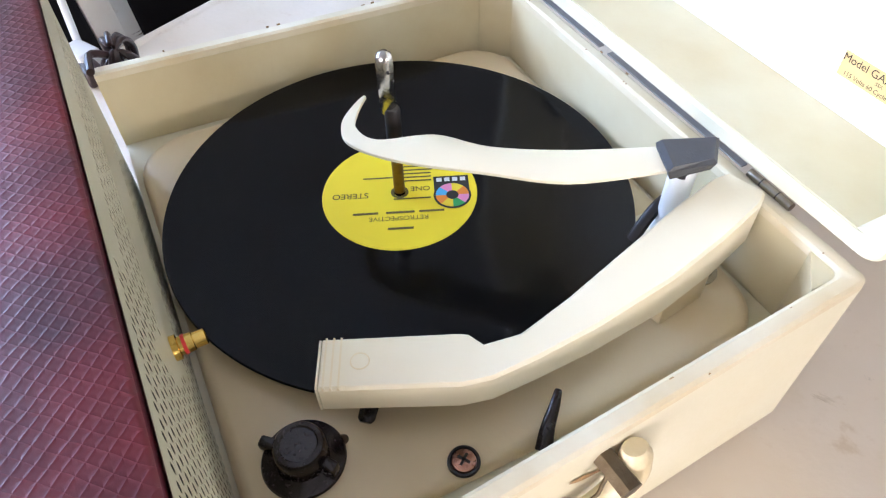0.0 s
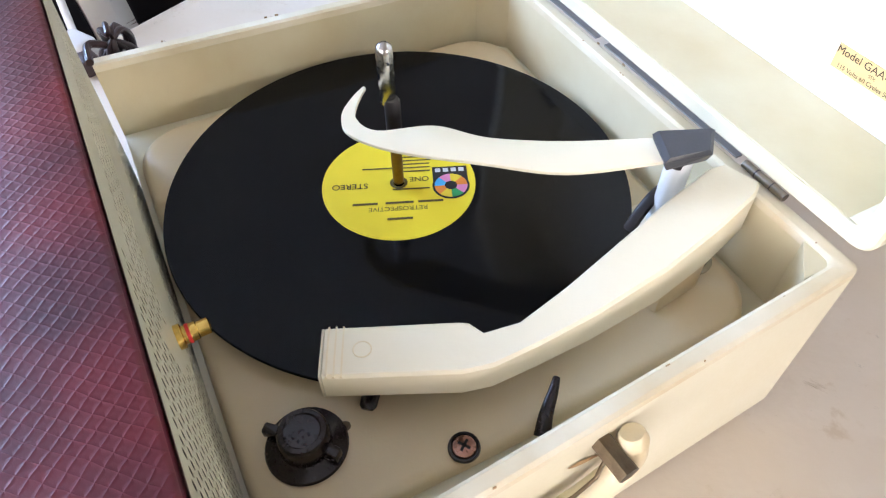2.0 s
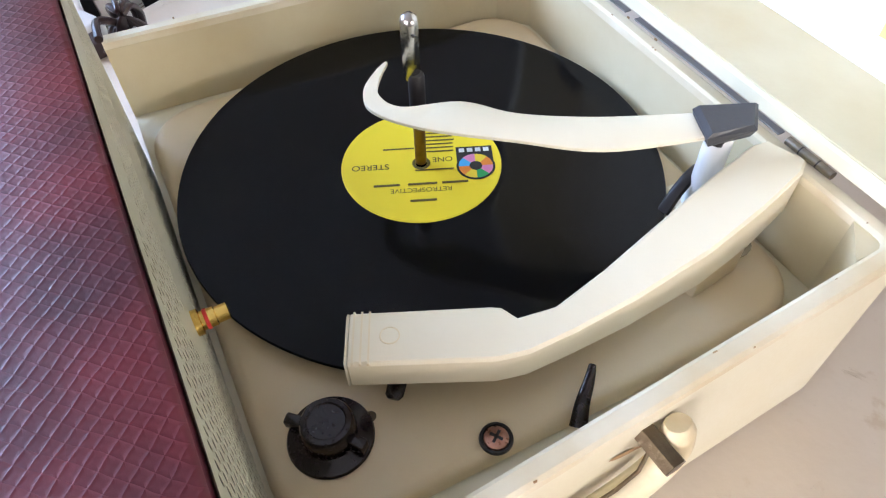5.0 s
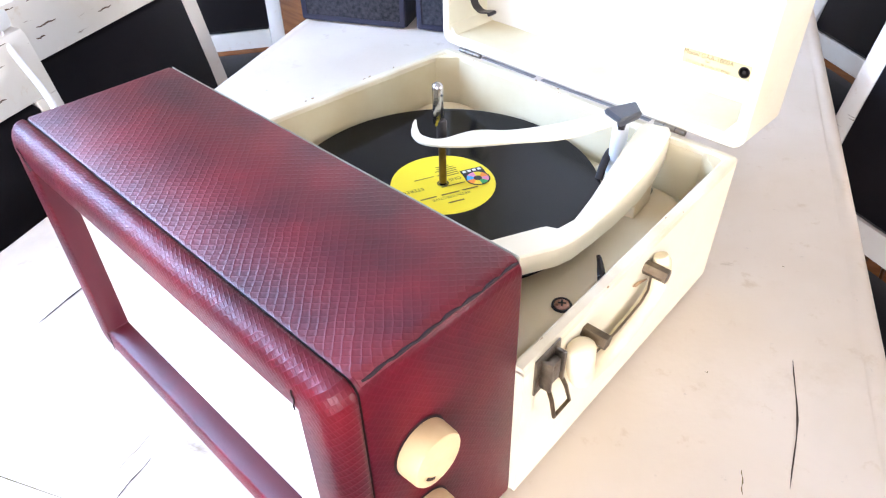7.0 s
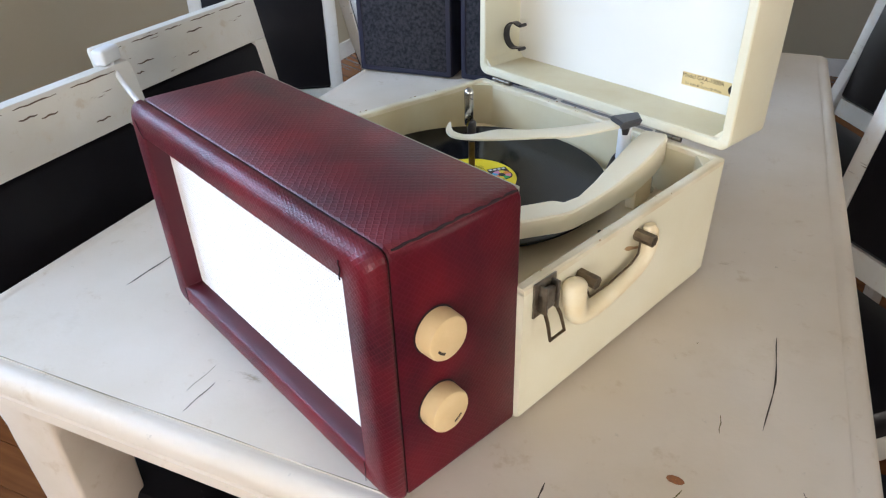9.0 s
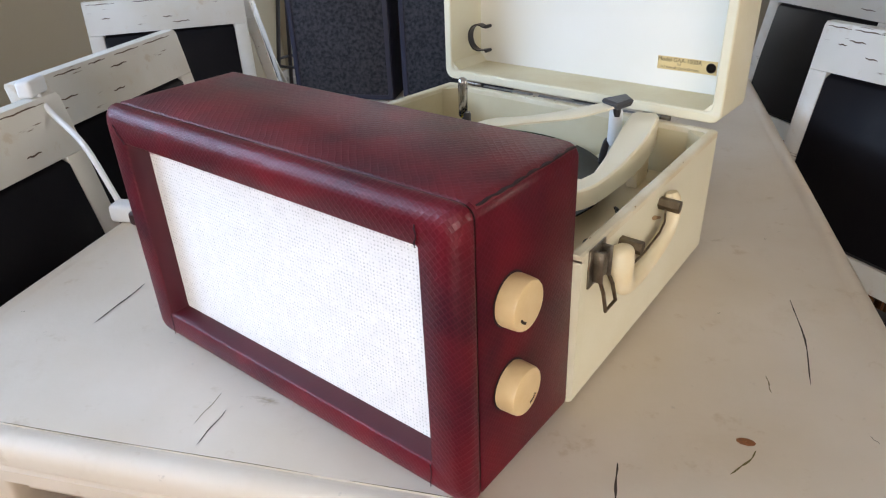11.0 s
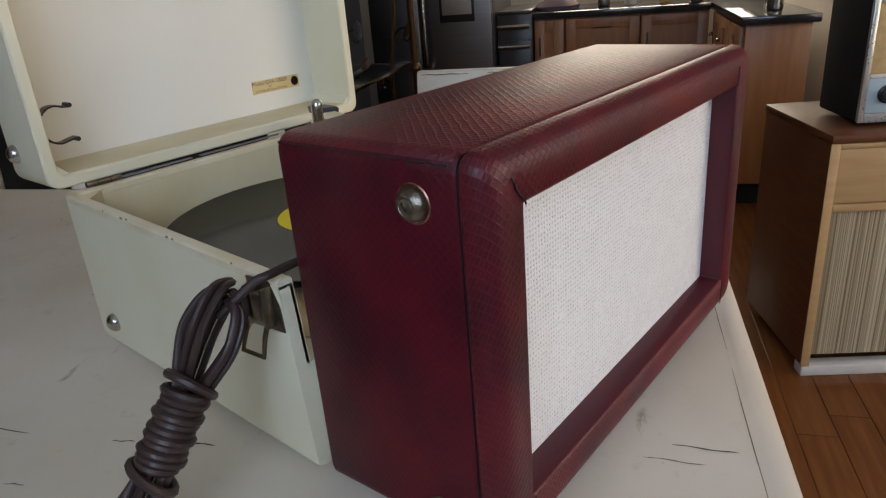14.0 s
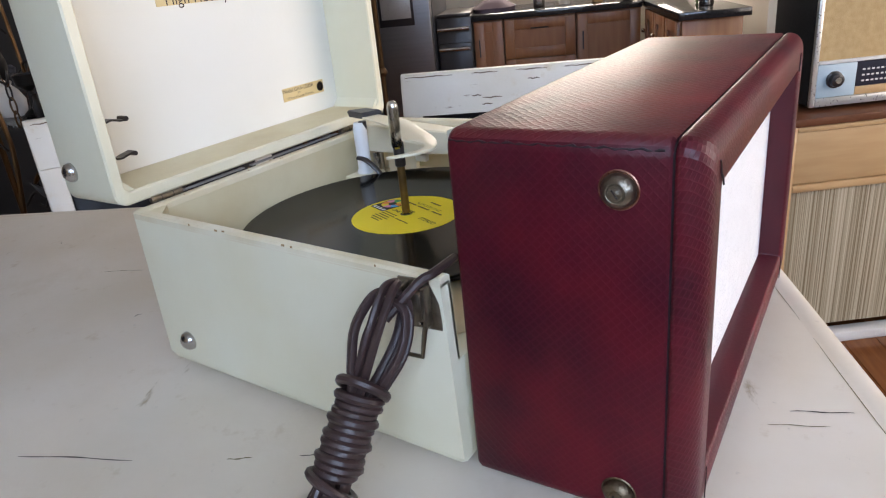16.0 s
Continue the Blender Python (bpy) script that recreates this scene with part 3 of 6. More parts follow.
def dining_table():
    w, d = TU1 - TU0, TV1 - TV0
    e = thing("dining_table", UV @ pose((TU0 + TU1) / 2, (TV0 + TV1) / 2, FLOOR_Z), "distressed white painted wooden dining table", "table")
    t = -FLOOR_Z
    part("tabletop", slab(w, d, 0.022, [(0.03, t - 0.050), (0.006, t - 0.048), (0.002, t - 0.044), (0.002, t - 0.031), (0.006, t - 0.0275), (0.0065, t - 0.0250), (0.0005, t - 0.0225), (0.0, t - 0.011), (0.0025, t - 0.0045), (0.0075, t - 0.0009), (0.0135, t + 0.0003), (0.0195, t - 0.0002), (0.0230, t - 0.0016), (0.0241, t - 0.0015), (0.0245, t)], 6), TABLE_PAINT, e, "brushed white top with a beaded edge")
    for lo, hi in (((-w / 2 + 0.05, -d / 2 + 0.05, 0), (w / 2 - 0.05, -d / 2 + 0.072, 0)), ((-w / 2 + 0.05, d / 2 - 0.072, 0), (w / 2 - 0.05, d / 2 - 0.05, 0)),
                   ((-w / 2 + 0.05, -d / 2 + 0.0725, 0), (-w / 2 + 0.072, d / 2 - 0.0725, 0)), ((w / 2 - 0.072, -d / 2 + 0.0725, 0), (w / 2 - 0.05, d / 2 - 0.0725, 0))):
        part("apron", box((lo[0], lo[1], t - 0.115), (hi[0], hi[1], t - 0.0505), 0.002), TABLE_PAINT, e)
    for sx in (-1, 1):
        for sy in (-1, 1):
            cx, cy = sx * (w / 2 - 0.075), sy * (d / 2 - 0.075)
            part("leg", loft([[(x, y, z) for x, y in rrect(s, s, 0.006, 3, cx, cy)] for z, s in ((0, 0.060), (0.02, 0.064), (t - 0.16, 0.085), (t - 0.051, 0.085))]), TABLE_PAINT, e)
    return e


TABLE = dining_table()


def mark(name, a, b, wide, material, bend=0.0, rise=0.0004):
    """A thin crack or scratch in the tabletop between two places of the plan."""
    a, b = Vector((*a, 0)), Vector((*b, 0))
    n = Vector((-(b - a).y, (b - a).x, 0)).normalized()
    bm = bmesh.new()
    left, right = [], []
    for k in range(9):
        t = k / 8
        p = a.lerp(b, t) + n * bend * math.sin(math.pi * t) + n * 0.0005 * math.sin(9 * t + a.x * 50)
        w = 0.75 * wide * (0.25 + math.sin(math.pi * (0.04 + 0.92 * t)) ** 0.7) * (0.7 + 0.3 * math.sin(17 * t))
        left.append(bm.verts.new((*(p + n * w / 2).xy, rise)))
        right.append(bm.verts.new((*(p - n * w / 2).xy, rise)))
    for k in range(8):
        bm.faces.new((left[k], left[k + 1], right[k + 1], right[k]))
    ob = obj(name, bm, material)
    ob.parent = TABLE
    ob.matrix_parent_inverse = TABLE.matrix_world.inverted()
    return ob


bpy.context.view_layer.update()
mark("crack", (0.316, 0.1275), (0.3686, 0.000), 0.0022, CRACK, 0.004)
mark("crack", (0.279, -0.180), (0.300, -0.229), 0.0028, CRACK, 0.001)
mark("crack", (-0.303, 0.167), (-0.265, 0.077), 0.0018, CRACK, 0.001)
mark("crack", (-0.265, -0.258), (-0.235, -0.332), 0.0030, CRACK, 0.001)
mark("crack", (-0.010, -0.327), (0.005, -0.366), 0.0018, CRACK)
mark("scratch", (0.357, -0.105), (0.349, -0.140), 0.0022, INK_SOFT, 0.002)
mark("scratch", (0.335, -0.010), (0.345, -0.030), 0.0014, INK_SOFT)
mark("scratch", (-0.232, 0.012), (-0.222, -0.004), 0.0020, INK_SOFT)
mark("scratch", (-0.205, -0.035), (-0.19, -0.06), 0.0022, CRACK, 0.001)
mark("scratch", (-0.30, 0.03), (-0.292, 0.016), 0.0014, CRACK)
mark("scratch", (-0.050, 0.450), (-0.026, 0.402), 0.0016, INK_SOFT, 0.001)
mark("scratch", (-0.032, -0.316), (-0.018, -0.353), 0.0012, INK_SOFT)
mark("scratch", (-0.32, -0.21), (-0.30, -0.225), 0.0030, CRACK, 0.0)
for a, b in ((-0.44, -0.05), (-0.02, 0.385)):
    mark("edge_groove", uv(a, TV0 + 0.0243).xy, uv(b, TV0 + 0.0243).xy, 0.0011, INK_SOFT)
random.seed(7)
for k in range(26):
    u, v = random.uniform(TU0 + 0.04, TU1 - 0.04), random.uniform(TV0 + 0.03, TV1 * 0.6)
    p = uv(u, v)
    a = random.uniform(0, 6.28)
    l = random.uniform(0.002, 0.011)
    mark("scratch", (p.x, p.y), (p.x + l * math.cos(a), p.y + l * math.sin(a)), random.uniform(0.0008, 0.0022), random.choice((INK_SOFT, CRACK, INK_SOFT)))
chip = obj("paint_chip", lathe([(0.0002, 0.0006), (0.0045, 0.0007), (0.0062, 0.0002)], 9, pose(0.3475, -0.100, 0, 0, 0, 20) @ Matrix.Diagonal((1.2, 0.7, 1, 1)), False), CHIP)
chip.parent = TABLE
chip.matrix_parent_inverse = TABLE.matrix_world.inverted()

# ---------------------------------------------------------------- the loudspeaker box
SW, SD, SZ0, SZ1 = 0.3850, 0.1370, 0.004, 0.2338
SH = SZ1 - SZ0
OPX, OPZ0, OPZ1 = 0.1608, 0.0330, 0.2045


def xz_loop(w, h, r, y, cx=0.0, cz=0.0, n=5):
    return [(x, y, z) for x, z in rrect(w, h, r, n, cx, cz)]


def lean(e):
    """The old cabinet is out of square: its foot stands a little towards the control end."""
    for ob in e.children_recursive:
        for v in ob.data.vertices:
            v.co.x += 0.0020 * (1 - v.co.z / SZ1)


def speaker_box():
    e = thing("speaker_box", pose(0.0260, -0.2248, 0, 0, 0, 1.25), "maroon diamond-embossed vinyl speaker cabinet with white cloth", "speaker")
    cz = (SZ0 + SZ1) / 2
    yb, yf, seam = SD / 2, -SD / 2, -SD / 2 + 0.0165
    # back shell, its top and sides rounded, with a small step where it meets the front frame
    body = loft([xz_loop(SW - 0.026, SH - 0.026, 0.003, yb - 0.0006, 0, cz), xz_loop(SW - 0.005, SH - 0.005, 0.008, yb, 0, cz), xz_loop(SW - 0.002, SH - 0.002, 0.0095, yb - 0.0008, 0, cz), xz_loop(SW, SH, 0.010, yb - 0.003, 0, cz), xz_loop(SW, SH, 0.010, seam + 0.0022, 0, cz), xz_loop(SW - 0.003, SH - 0.003, 0.009, seam + 0.0006, 0, cz)], False, False)
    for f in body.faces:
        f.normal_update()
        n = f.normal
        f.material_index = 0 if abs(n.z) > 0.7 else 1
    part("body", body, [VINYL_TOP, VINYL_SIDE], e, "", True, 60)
    part("seam", loft([xz_loop(SW - 0.0045, SH - 0.0045, 0.009, seam + 0.002, 0, cz), xz_loop(SW - 0.0045, SH - 0.0045, 0.009, seam - 0.002, 0, cz)], False, False), SEAM, e)
    # front frame: outer roll, flat face, inner return to the cloth
    ow, oh, ocz = 2 * OPX, OPZ1 - OPZ0, (OPZ0 + OPZ1) / 2
    oc = -0.0010
    loops = [xz_loop(SW - 0.003, SH - 0.003, 0.009, seam - 0.0006, 0, cz, 6), xz_loop(SW, SH, 0.010, seam - 0.0024, 0, cz, 6)]
    for k in range(7):
        a = radians(90 * k / 6)
        i = 0.0125 * (1 - math.cos(a))
        loops.append(xz_loop(SW - 2 * i, SH - 2 * i, 0.010, yf + 0.0125 - 0.0125 * math.sin(a), 0, cz, 6))
    for i, y in ((0.0016, yf + 0.0004), (0.0, yf + 0.0022), (-0.0, yf + 0.020)):
        loops.append(xz_loop(ow + 2 * i, oh + 2 * i, 0.0015, y, oc, ocz, 6))
    fr = loft(loops, False, False)
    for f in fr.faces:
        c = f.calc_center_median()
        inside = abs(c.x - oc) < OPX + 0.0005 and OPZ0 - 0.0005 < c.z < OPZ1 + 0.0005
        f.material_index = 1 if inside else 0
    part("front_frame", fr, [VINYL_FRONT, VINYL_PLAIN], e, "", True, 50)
    # torn corner joints of the vinyl
    for sx, bend in ((-1, 0.003), (1, -0.003)):
        x0, x1 = oc + sx * OPX, oc + sx * (OPX + (0.012 if sx < 0 else 0.001))
        pts = [(x0 + (x1 - x0) * t + bend * math.sin(9 * t) * 0.3, yf - 0.00025, OPZ1 + (SZ1 - 0.014 - OPZ1) * t) for t in (0, 0.2, 0.4, 0.6, 0.8, 1.0)]
        part("tear", tube(pts, 0.0005, 5, True), SEAM, e, "dark torn joint in the vinyl")
        pts = [(oc + sx * OPX + 0.0006 * math.sin(k), yf - 0.00025, OPZ0 - 0.0225 * k / 5) for k in range(6)]
        part("tear", tube(pts, 0.00035, 5, True), SEAM, e, "dark torn joint in the vinyl")
    part("grille_cloth", box((oc - OPX - 0.004, yf + 0.0195, OPZ0 - 0.004), (oc + OPX + 0.004, yf + 0.0225, OPZ1 + 0.004)), CLOTH, e, "coarse woven white cloth", False)
    # back: pierced cream metal sheet
    bx = SW / 2 - 0.004

    def holes(x, z):
        if abs(x) > bx - 0.010 or z < 0.030:
            return False
        band = 0.143 + (x - 0.055) * 0.9
        if abs(x - 0.055) < 0.034 and abs(z - band) < 0.017:
            return False
        return z < 0.226 if x > 0.065 else 0.164 < z < 0.208 or z < 0.12

    part("back_plate", cut_plate(-bx + 0.001, bx - 0.0005, SZ0 + 0.004, SZ1 - 0.0016, yb + 0.0012, holes), PLATE, e, "pale cream metal sheet with staggered slots", False)
    # added black sheet behind the slots, standing for the cabinet's unlit inside
    part("slot_shade_sheet", box((-bx + 0.001, yb - 0.004, SZ0 + 0.004), (bx, yb - 0.0025, SZ1 - 0.003)), DARK_IN, e)
    # gold socket on the back sheet
    jm = pose(0.055, yb + 0.0014, 0.143, -90, 0, 0)
    sock = part("socket", lathe([(0.0065, 0), (0.0065, 0.003), (0.0048, 0.0035), (0.0048, 0.010), (0.0042, 0.0105), (0.0042, 0.016), (0.0035, 0.0165), (0.0022, 0.0165), (0.0022, 0.013)], 24, jm), GOLD, e, "gold plated round socket")
    part("ring", lathe([(0.0050, 0.0050), (0.0052, 0.0052), (0.0052, 0.0066), (0.0050, 0.0068)], 24, jm), RED_RING, sock, "red ring")
    # two control knobs and their engraved pointers
    for z in (0.1555, 0.0867):
        km = pose(SW / 2, -0.0187, z, 0, 90, 0) @ Matrix.Diagonal((0.87, 0.87, 0.92, 1))
        kn = part("knob", lathe([(0.0195, 0.0008), (0.0208, 0.0012), (0.0212, 0.003), (0.0206, 0.0145), (0.0196, 0.0162), (0.0175, 0.0168), (0.0002, 0.0162)], 44, km), IVORY_KNOB, e, "yellowed ivory plastic knob")
        part("knob_mark", join(*[box((0.0130 - 0.0011, -0.0006, 0.01685), (0.0130 + 0.0011, 0.0006, 0.0171), m=km @ pose(0, 0, 0, 0, 0, (-38 if z > 0.1 else 38) + a)) for a in (-22, -15, -8, -1, 6, 13)]), STICKER_INK, kn)
        # dark ring painting the shadow round the knob's foot
        part("knob_shadow_gap", lathe([(0.0215, 0.0001), (0.0225, 0.0006), (0.0185, 0.0009)], 32, km), SEAM, kn)
    # scuffed edge at the control end
    pts = [(SW / 2 - 0.0031 + 0.0004 * math.sin(37 * k), seam + 0.004 + (yb - seam - 0.006) * k / 22, SZ1 - 0.0029 + 0.0005 * math.sin(23 * k + 1)) for k in range(23)]
    part("worn_edge", tube(pts, 0.0010, 6, True, [0.0006 + 0.0007 * abs(math.sin(5.3 * k)) for k in range(23)]), SEAM, e, "dark scuffed edge")
    pts = [(-SW / 2 + 0.0012, seam + 0.004 + (yb - seam - 0.006) * k / 44, SZ1 - 0.0058 + 0.0004 * math.sin(1.9 * k) + 0.0003 * math.sin(5.3 * k)) for k in range(45)]
    part("worn_edge", tube(pts, 0.0009, 6, True, [0.0006 + 0.0003 * math.sin(2.3 * k) for k in range(45)]), SEAM, e, "dark scuffed edge")
    # steel feet on the carrying side
    for z in (0.2080, 0.0235):
        fm = pose(-SW / 2, -0.027, z, 0, -90, 0)
        ft = part("dome_foot", lathe([(0.0088, 0.0), (0.0090, 0.0012), (0.0082, 0.0036), (0.0062, 0.0056), (0.0050, 0.0062), (0.0046, 0.0058), (0.0040, 0.0058), (0.0036, 0.0066), (0.0018, 0.0072), (0.0003, 0.0074)], 32, fm), NICKEL if z > 0.1 else BRASS_OLD, e, "scratched domed metal foot")
        part("washer", lathe([(0.0088, 0.0002), (0.0098, 0.0010), (0.0104, 0.0004)], 32, fm), COPPER if z > 0.1 else BRASS_OLD, ft)
        part("slot", box((-0.0026, -0.0004, 0.0068), (0.0026, 0.0004, 0.0076), m=fm @ pose(0, 0, 0, 0, 0, 35)), BLACK, ft)
    for sx in (-1, 1):
        for sy in (-1, 1):
            part("rubber_foot", lathe([(0.007, 0), (0.008, 0.001), (0.008, 0.0035), (0.006, 0.0045)], 16, pose(sx * 0.16, sy * 0.045, 0)), BLACK, e)
    lean(e)
    return e


speaker_box()

# ---------------------------------------------------------------- the record player
CX0, CX1, CY0, CY1, RIM = -0.160, 0.2025, -0.1552, 0.170, 0.149
CW, CD, CCX, CCY = CX1 - CX0, CY1 - CY0, (CX0 + CX1) / 2, (CY0 + CY1) / 2
DECKZ = 0.097


def side_x(y, s, z=0.149):
    """The case's side walls: it widens towards the loudspeaker, and a little upwards."""
    t = (y - CY0) / (CY1 - CY0)
    up = z / 0.149
    return (0.2250 - 0.020 * t) - 0.001 * (1 - up) if s > 0 else -0.170 + 0.0110 * t - 0.008 * (1 - t) * up


def crect(i, z, r=0.006):
    """The case's outline at a height, set in by i."""
    pts = []
    for x, y in rrect(2, CD - 2 * i, max(r - i * 0.3, 0.001), 4, 0, CCY):
        e1, e0 = side_x(y, 1, z) - i, side_x(y, -1, z) + i
        pts.append((e1 + (x - 1) if x > 0 else e0 + (x + 1), y, z))
    return pts


def wall_loop(i, j, z, r=0.006):
    """Plan of the case's three walls at a height: set in by i outside and by j inside."""
    def side(k, n):
        y1, out = CY1 - k, []
        for s, seq in ((-1, range(n + 1)), (1, range(n, -1, -1))):
            run = [(side_x(CY0 + 0.0008, s, z) - s * k, CY0 + 0.0008, z)]
            for q in range(n + 1):
                a = math.pi / 2 * q / n
                x = side_x(y1 - r, s, z) - s * k
                run.append((x - s * r * (1 - math.cos(a)), y1 - r + r * math.sin(a), z))
            out += run if s < 0 else run[::-1]
        return out
    return side(i, 4) + side(j, 4)[::-1]


def record_player():
    e = thing("record_player", (0, 0, 0), "cream portable record player case with open lid", "record player")
    t = 0.0100
    part("case_bottom", loft([crect(t + 0.0012, 0.088), crect(0.0012, 0.088), crect(0.0008, 0.014), crect(0.003, 0.008), crect(0.010, 0.005)]), [CREAM], e, "", True, 35)
    part("case", loft([wall_loop(0.0, t, z) for z in (0.0145, 0.05, 0.10, RIM - 0.0045)]), [CREAM], e, "open-fronted cream case walls", True, 35)
    part("rim", loft([wall_loop(-0.0001, t + 0.0008, RIM - 0.0060), wall_loop(0.0002, t + 0.0004, RIM - 0.0014), wall_loop(0.0022, t - 0.0015, RIM)]), CREAM_WORN, e, "worn yellowed rim", True, 30)
    lin = loft([wall_loop(t - 0.002, t + 0.0006, z) for z in (0.0885, RIM - 0.0062)])
    part("lining", lin, CREAM_IN, e, "stained cream inner walls", True, 30)
    random.seed(5)
    spots = []
    for k in range(12):
        y, sd = random.uniform(CY0 + 0.01, CY1 - 0.01), random.choice((-1, 1))
        l, w = random.uniform(0.0006, 0.0028), random.uniform(0.0003, 0.0007)
        edge = random.choice((0.0004, 0.0012, t - 0.0018))
        x = side_x(y, sd) - sd * edge
        spots.append(box((x - w / 2, y - l / 2, RIM - 0.0012), (x + w / 2, y + l / 2, RIM + 0.00025)))
    for k in range(8):
        x, l = random.uniform(-0.15, 0.19), random.uniform(0.0006, 0.003)
        y = CY1 - random.choice((0.0006, t - 0.0016))
        spots.append(box((x - l / 2, y - 0.0004, RIM - 0.0012), (x + l / 2, y + 0.0004, RIM + 0.00025)))
    tagged(part("edge_wear", join(*spots), GRIME, e, "", False), "small brown chips along the rim", kind="stuff")
    # chamfer blocks in the two back corners
    for sx in (-1, 1):
        x = side_x(CY1 - 0.01, sx) - sx * t
        y = CY1 - t
        bm = loft([[(x, y, z), (x - sx * 0.020, y, z), (x, y - 0.020, z)] for z in (0.083, RIM - 0.0022)])
        part("corner_block", bm, CREAM_IN, e)
    for sx in (-1, 1):
        for sy in (-1, 1):
            part("rubber_foot", lathe([(0.0075, 0.0), (0.0085, 0.001), (0.0085, 0.004), (0.0065, 0.0058)], 16, pose(CCX + sx * 0.155, CCY + sy * 0.13, 0)), WHITE_CORD, e)
    # deck
    part("deck", slab(0.334, 0.304, 0.038, [(0.010, 0.083), (0.004, 0.084), (0.0, DECKZ - 0.007), (0.0012, DECKZ - 0.003), (0.004, DECKZ - 0.0008), (0.008, DECKZ)], 8, 0.0175, 0.0020), DECK, e, "cream enamelled metal deck with rounded corners")
    # platter
    part("platter", lathe([(0.030, DECKZ + 0.002), (0.136, DECKZ + 0.002), (0.139, DECKZ + 0.004), (0.140, DECKZ + 0.008), (0.138, DECKZ + 0.0095), (0.02, DECKZ + 0.0104)], 96), BLACK, e, "black platter with rubber mat")
    sp = part("spindle", lathe([(0.0036, 0.112), (0.0036, 0.158)], 20), SPINDLE_BRASS, e, "tall two-step changer spindle")
    part("spindle_step", lathe([(0.0037, 0.155), (0.0048, 0.156), (0.0048, 0.176), (0.0040, 0.178)], 20), BLACK, sp)
    part("spindle_tip", lathe([(0.0030, 0.172), (0.0048, 0.1745), (0.0050, 0.208), (0.0044, 0.2115), (0.0022, 0.2135), (0.0003, 0.2138)], 24, pose(-0.0032, -0.001, 0)), STEEL, sp, "chromed offset spindle tip")
    part("spindle_pin", lathe([(0.0008, 0), (0.0008, 0.0012)], 8, pose(0.0015, -0.001, 0.203, 0, 90, -20)), BLACK, sp)
    # selector knob
    km = pose(0.1395, -0.1155, DECKZ, 0, 0, 25)
    kn = part("selector_knob", lathe([(0.0205, 0.0004), (0.0212, 0.0014), (0.0205, 0.0028), (0.0150, 0.0042), (0.0135, 0.0052), (0.0128, 0.0160), (0.0118, 0.0178), (0.0095, 0.0182), (0.0088, 0.0174), (0.0003, 0.0172)], 44, km), KNOB_DARK, e, "glossy dark brown selector knob")
    part("pointer", box((0.009, -0.0030, 0.004), (0.0225, 0.0030, 0.0105), 0.0014, m=km @ pose(0, 0, 0, 0, 0, -158)), KNOB_DARK, kn)
    part("grip", box((0.010, -0.0030, 0.004), (0.0205, 0.0030, 0.0125), 0.0014, m=km @ pose(0, 0, 0, 0, 0, 12)), KNOB_DARK, kn)
    part("deck_hole", lathe([(0.0012, DECKZ + 0.0001), (0.0022, DECKZ + 0.0006), (0.0030, DECKZ + 0.0001)], 20, pose(0.138, -0.0945, 0)), BRASS_OLD, e)
    # shipping screw with its rubber ring
    sm = pose(0.1765, -0.0455, DECKZ)
    sc = part("deck_screw", lathe([(0.0064, 0.0005), (0.0060, 0.0020), (0.0042, 0.0030), (0.0003, 0.0034)], 28, sm), COPPER, e, "coppered cross-head screw")
    part("screw_ring", lathe([(0.0062, 0.0003), (0.0068, 0.0020), (0.0080, 0.0020), (0.0084, 0.0003)], 28, sm), BLACK, sc)
    part("screw_cross", join(box((-0.0034, -0.0007, 0.0026), (0.0034, 0.0007, 0.0037), m=sm @ pose(0, 0, 0, 0, 0, 35)), box((-0.0007, -0.0034, 0.0026), (0.0007, 0.0034, 0.0037), m=sm @ pose(0, 0, 0, 0, 0, 35))), BLACK, sc)
    # size lever and reject lever
    part("lever", tube(smooth_path([(0.190, -0.008, DECKZ + 0.002), (0.183, -0.002, DECKZ + 0.008), (0.175, 0.007, DECKZ + 0.011), (0.169, 0.013, DECKZ + 0.012)]), 0.004, 10, True, [0.0046 - 0.0028 * k / 24 for k in range(25)], 0.7), KNOB_DARK, e, "tapered dark brown lever")
    part("lever", tube([(0.124, -0.071, DECKZ + 0.005), (0.130, -0.076, DECKZ + 0.005), (0.135, -0.080, DECKZ + 0.004), (0.1365, -0.0812, DECKZ + 0.0035)], 0.0042, 10, True, [0.0045, 0.0048, 0.0046, 0.003], 0.6), KNOB_DARK, e, "short dark brown lever")
    tonearm(e)
    changer_arm(e)
    latch(e, side_x(-0.130, 1, 0.13), 1)
    latch(e, side_x(-0.138, -1, 0.13), -1)
    handle(e)
    for ob_m in (pose(side_x(0.131, -1, 0.034), 0.131, 0.034, 0, -90, 0),):
        part("dome_foot", lathe([(0.0085, 0.0), (0.0085, 0.0012), (0.0076, 0.0038), (0.0052, 0.0062), (0.0026, 0.0074), (0.0003, 0.0077)], 28, ob_m), STEEL, e, "domed steel foot")
    lid(e)
    return e


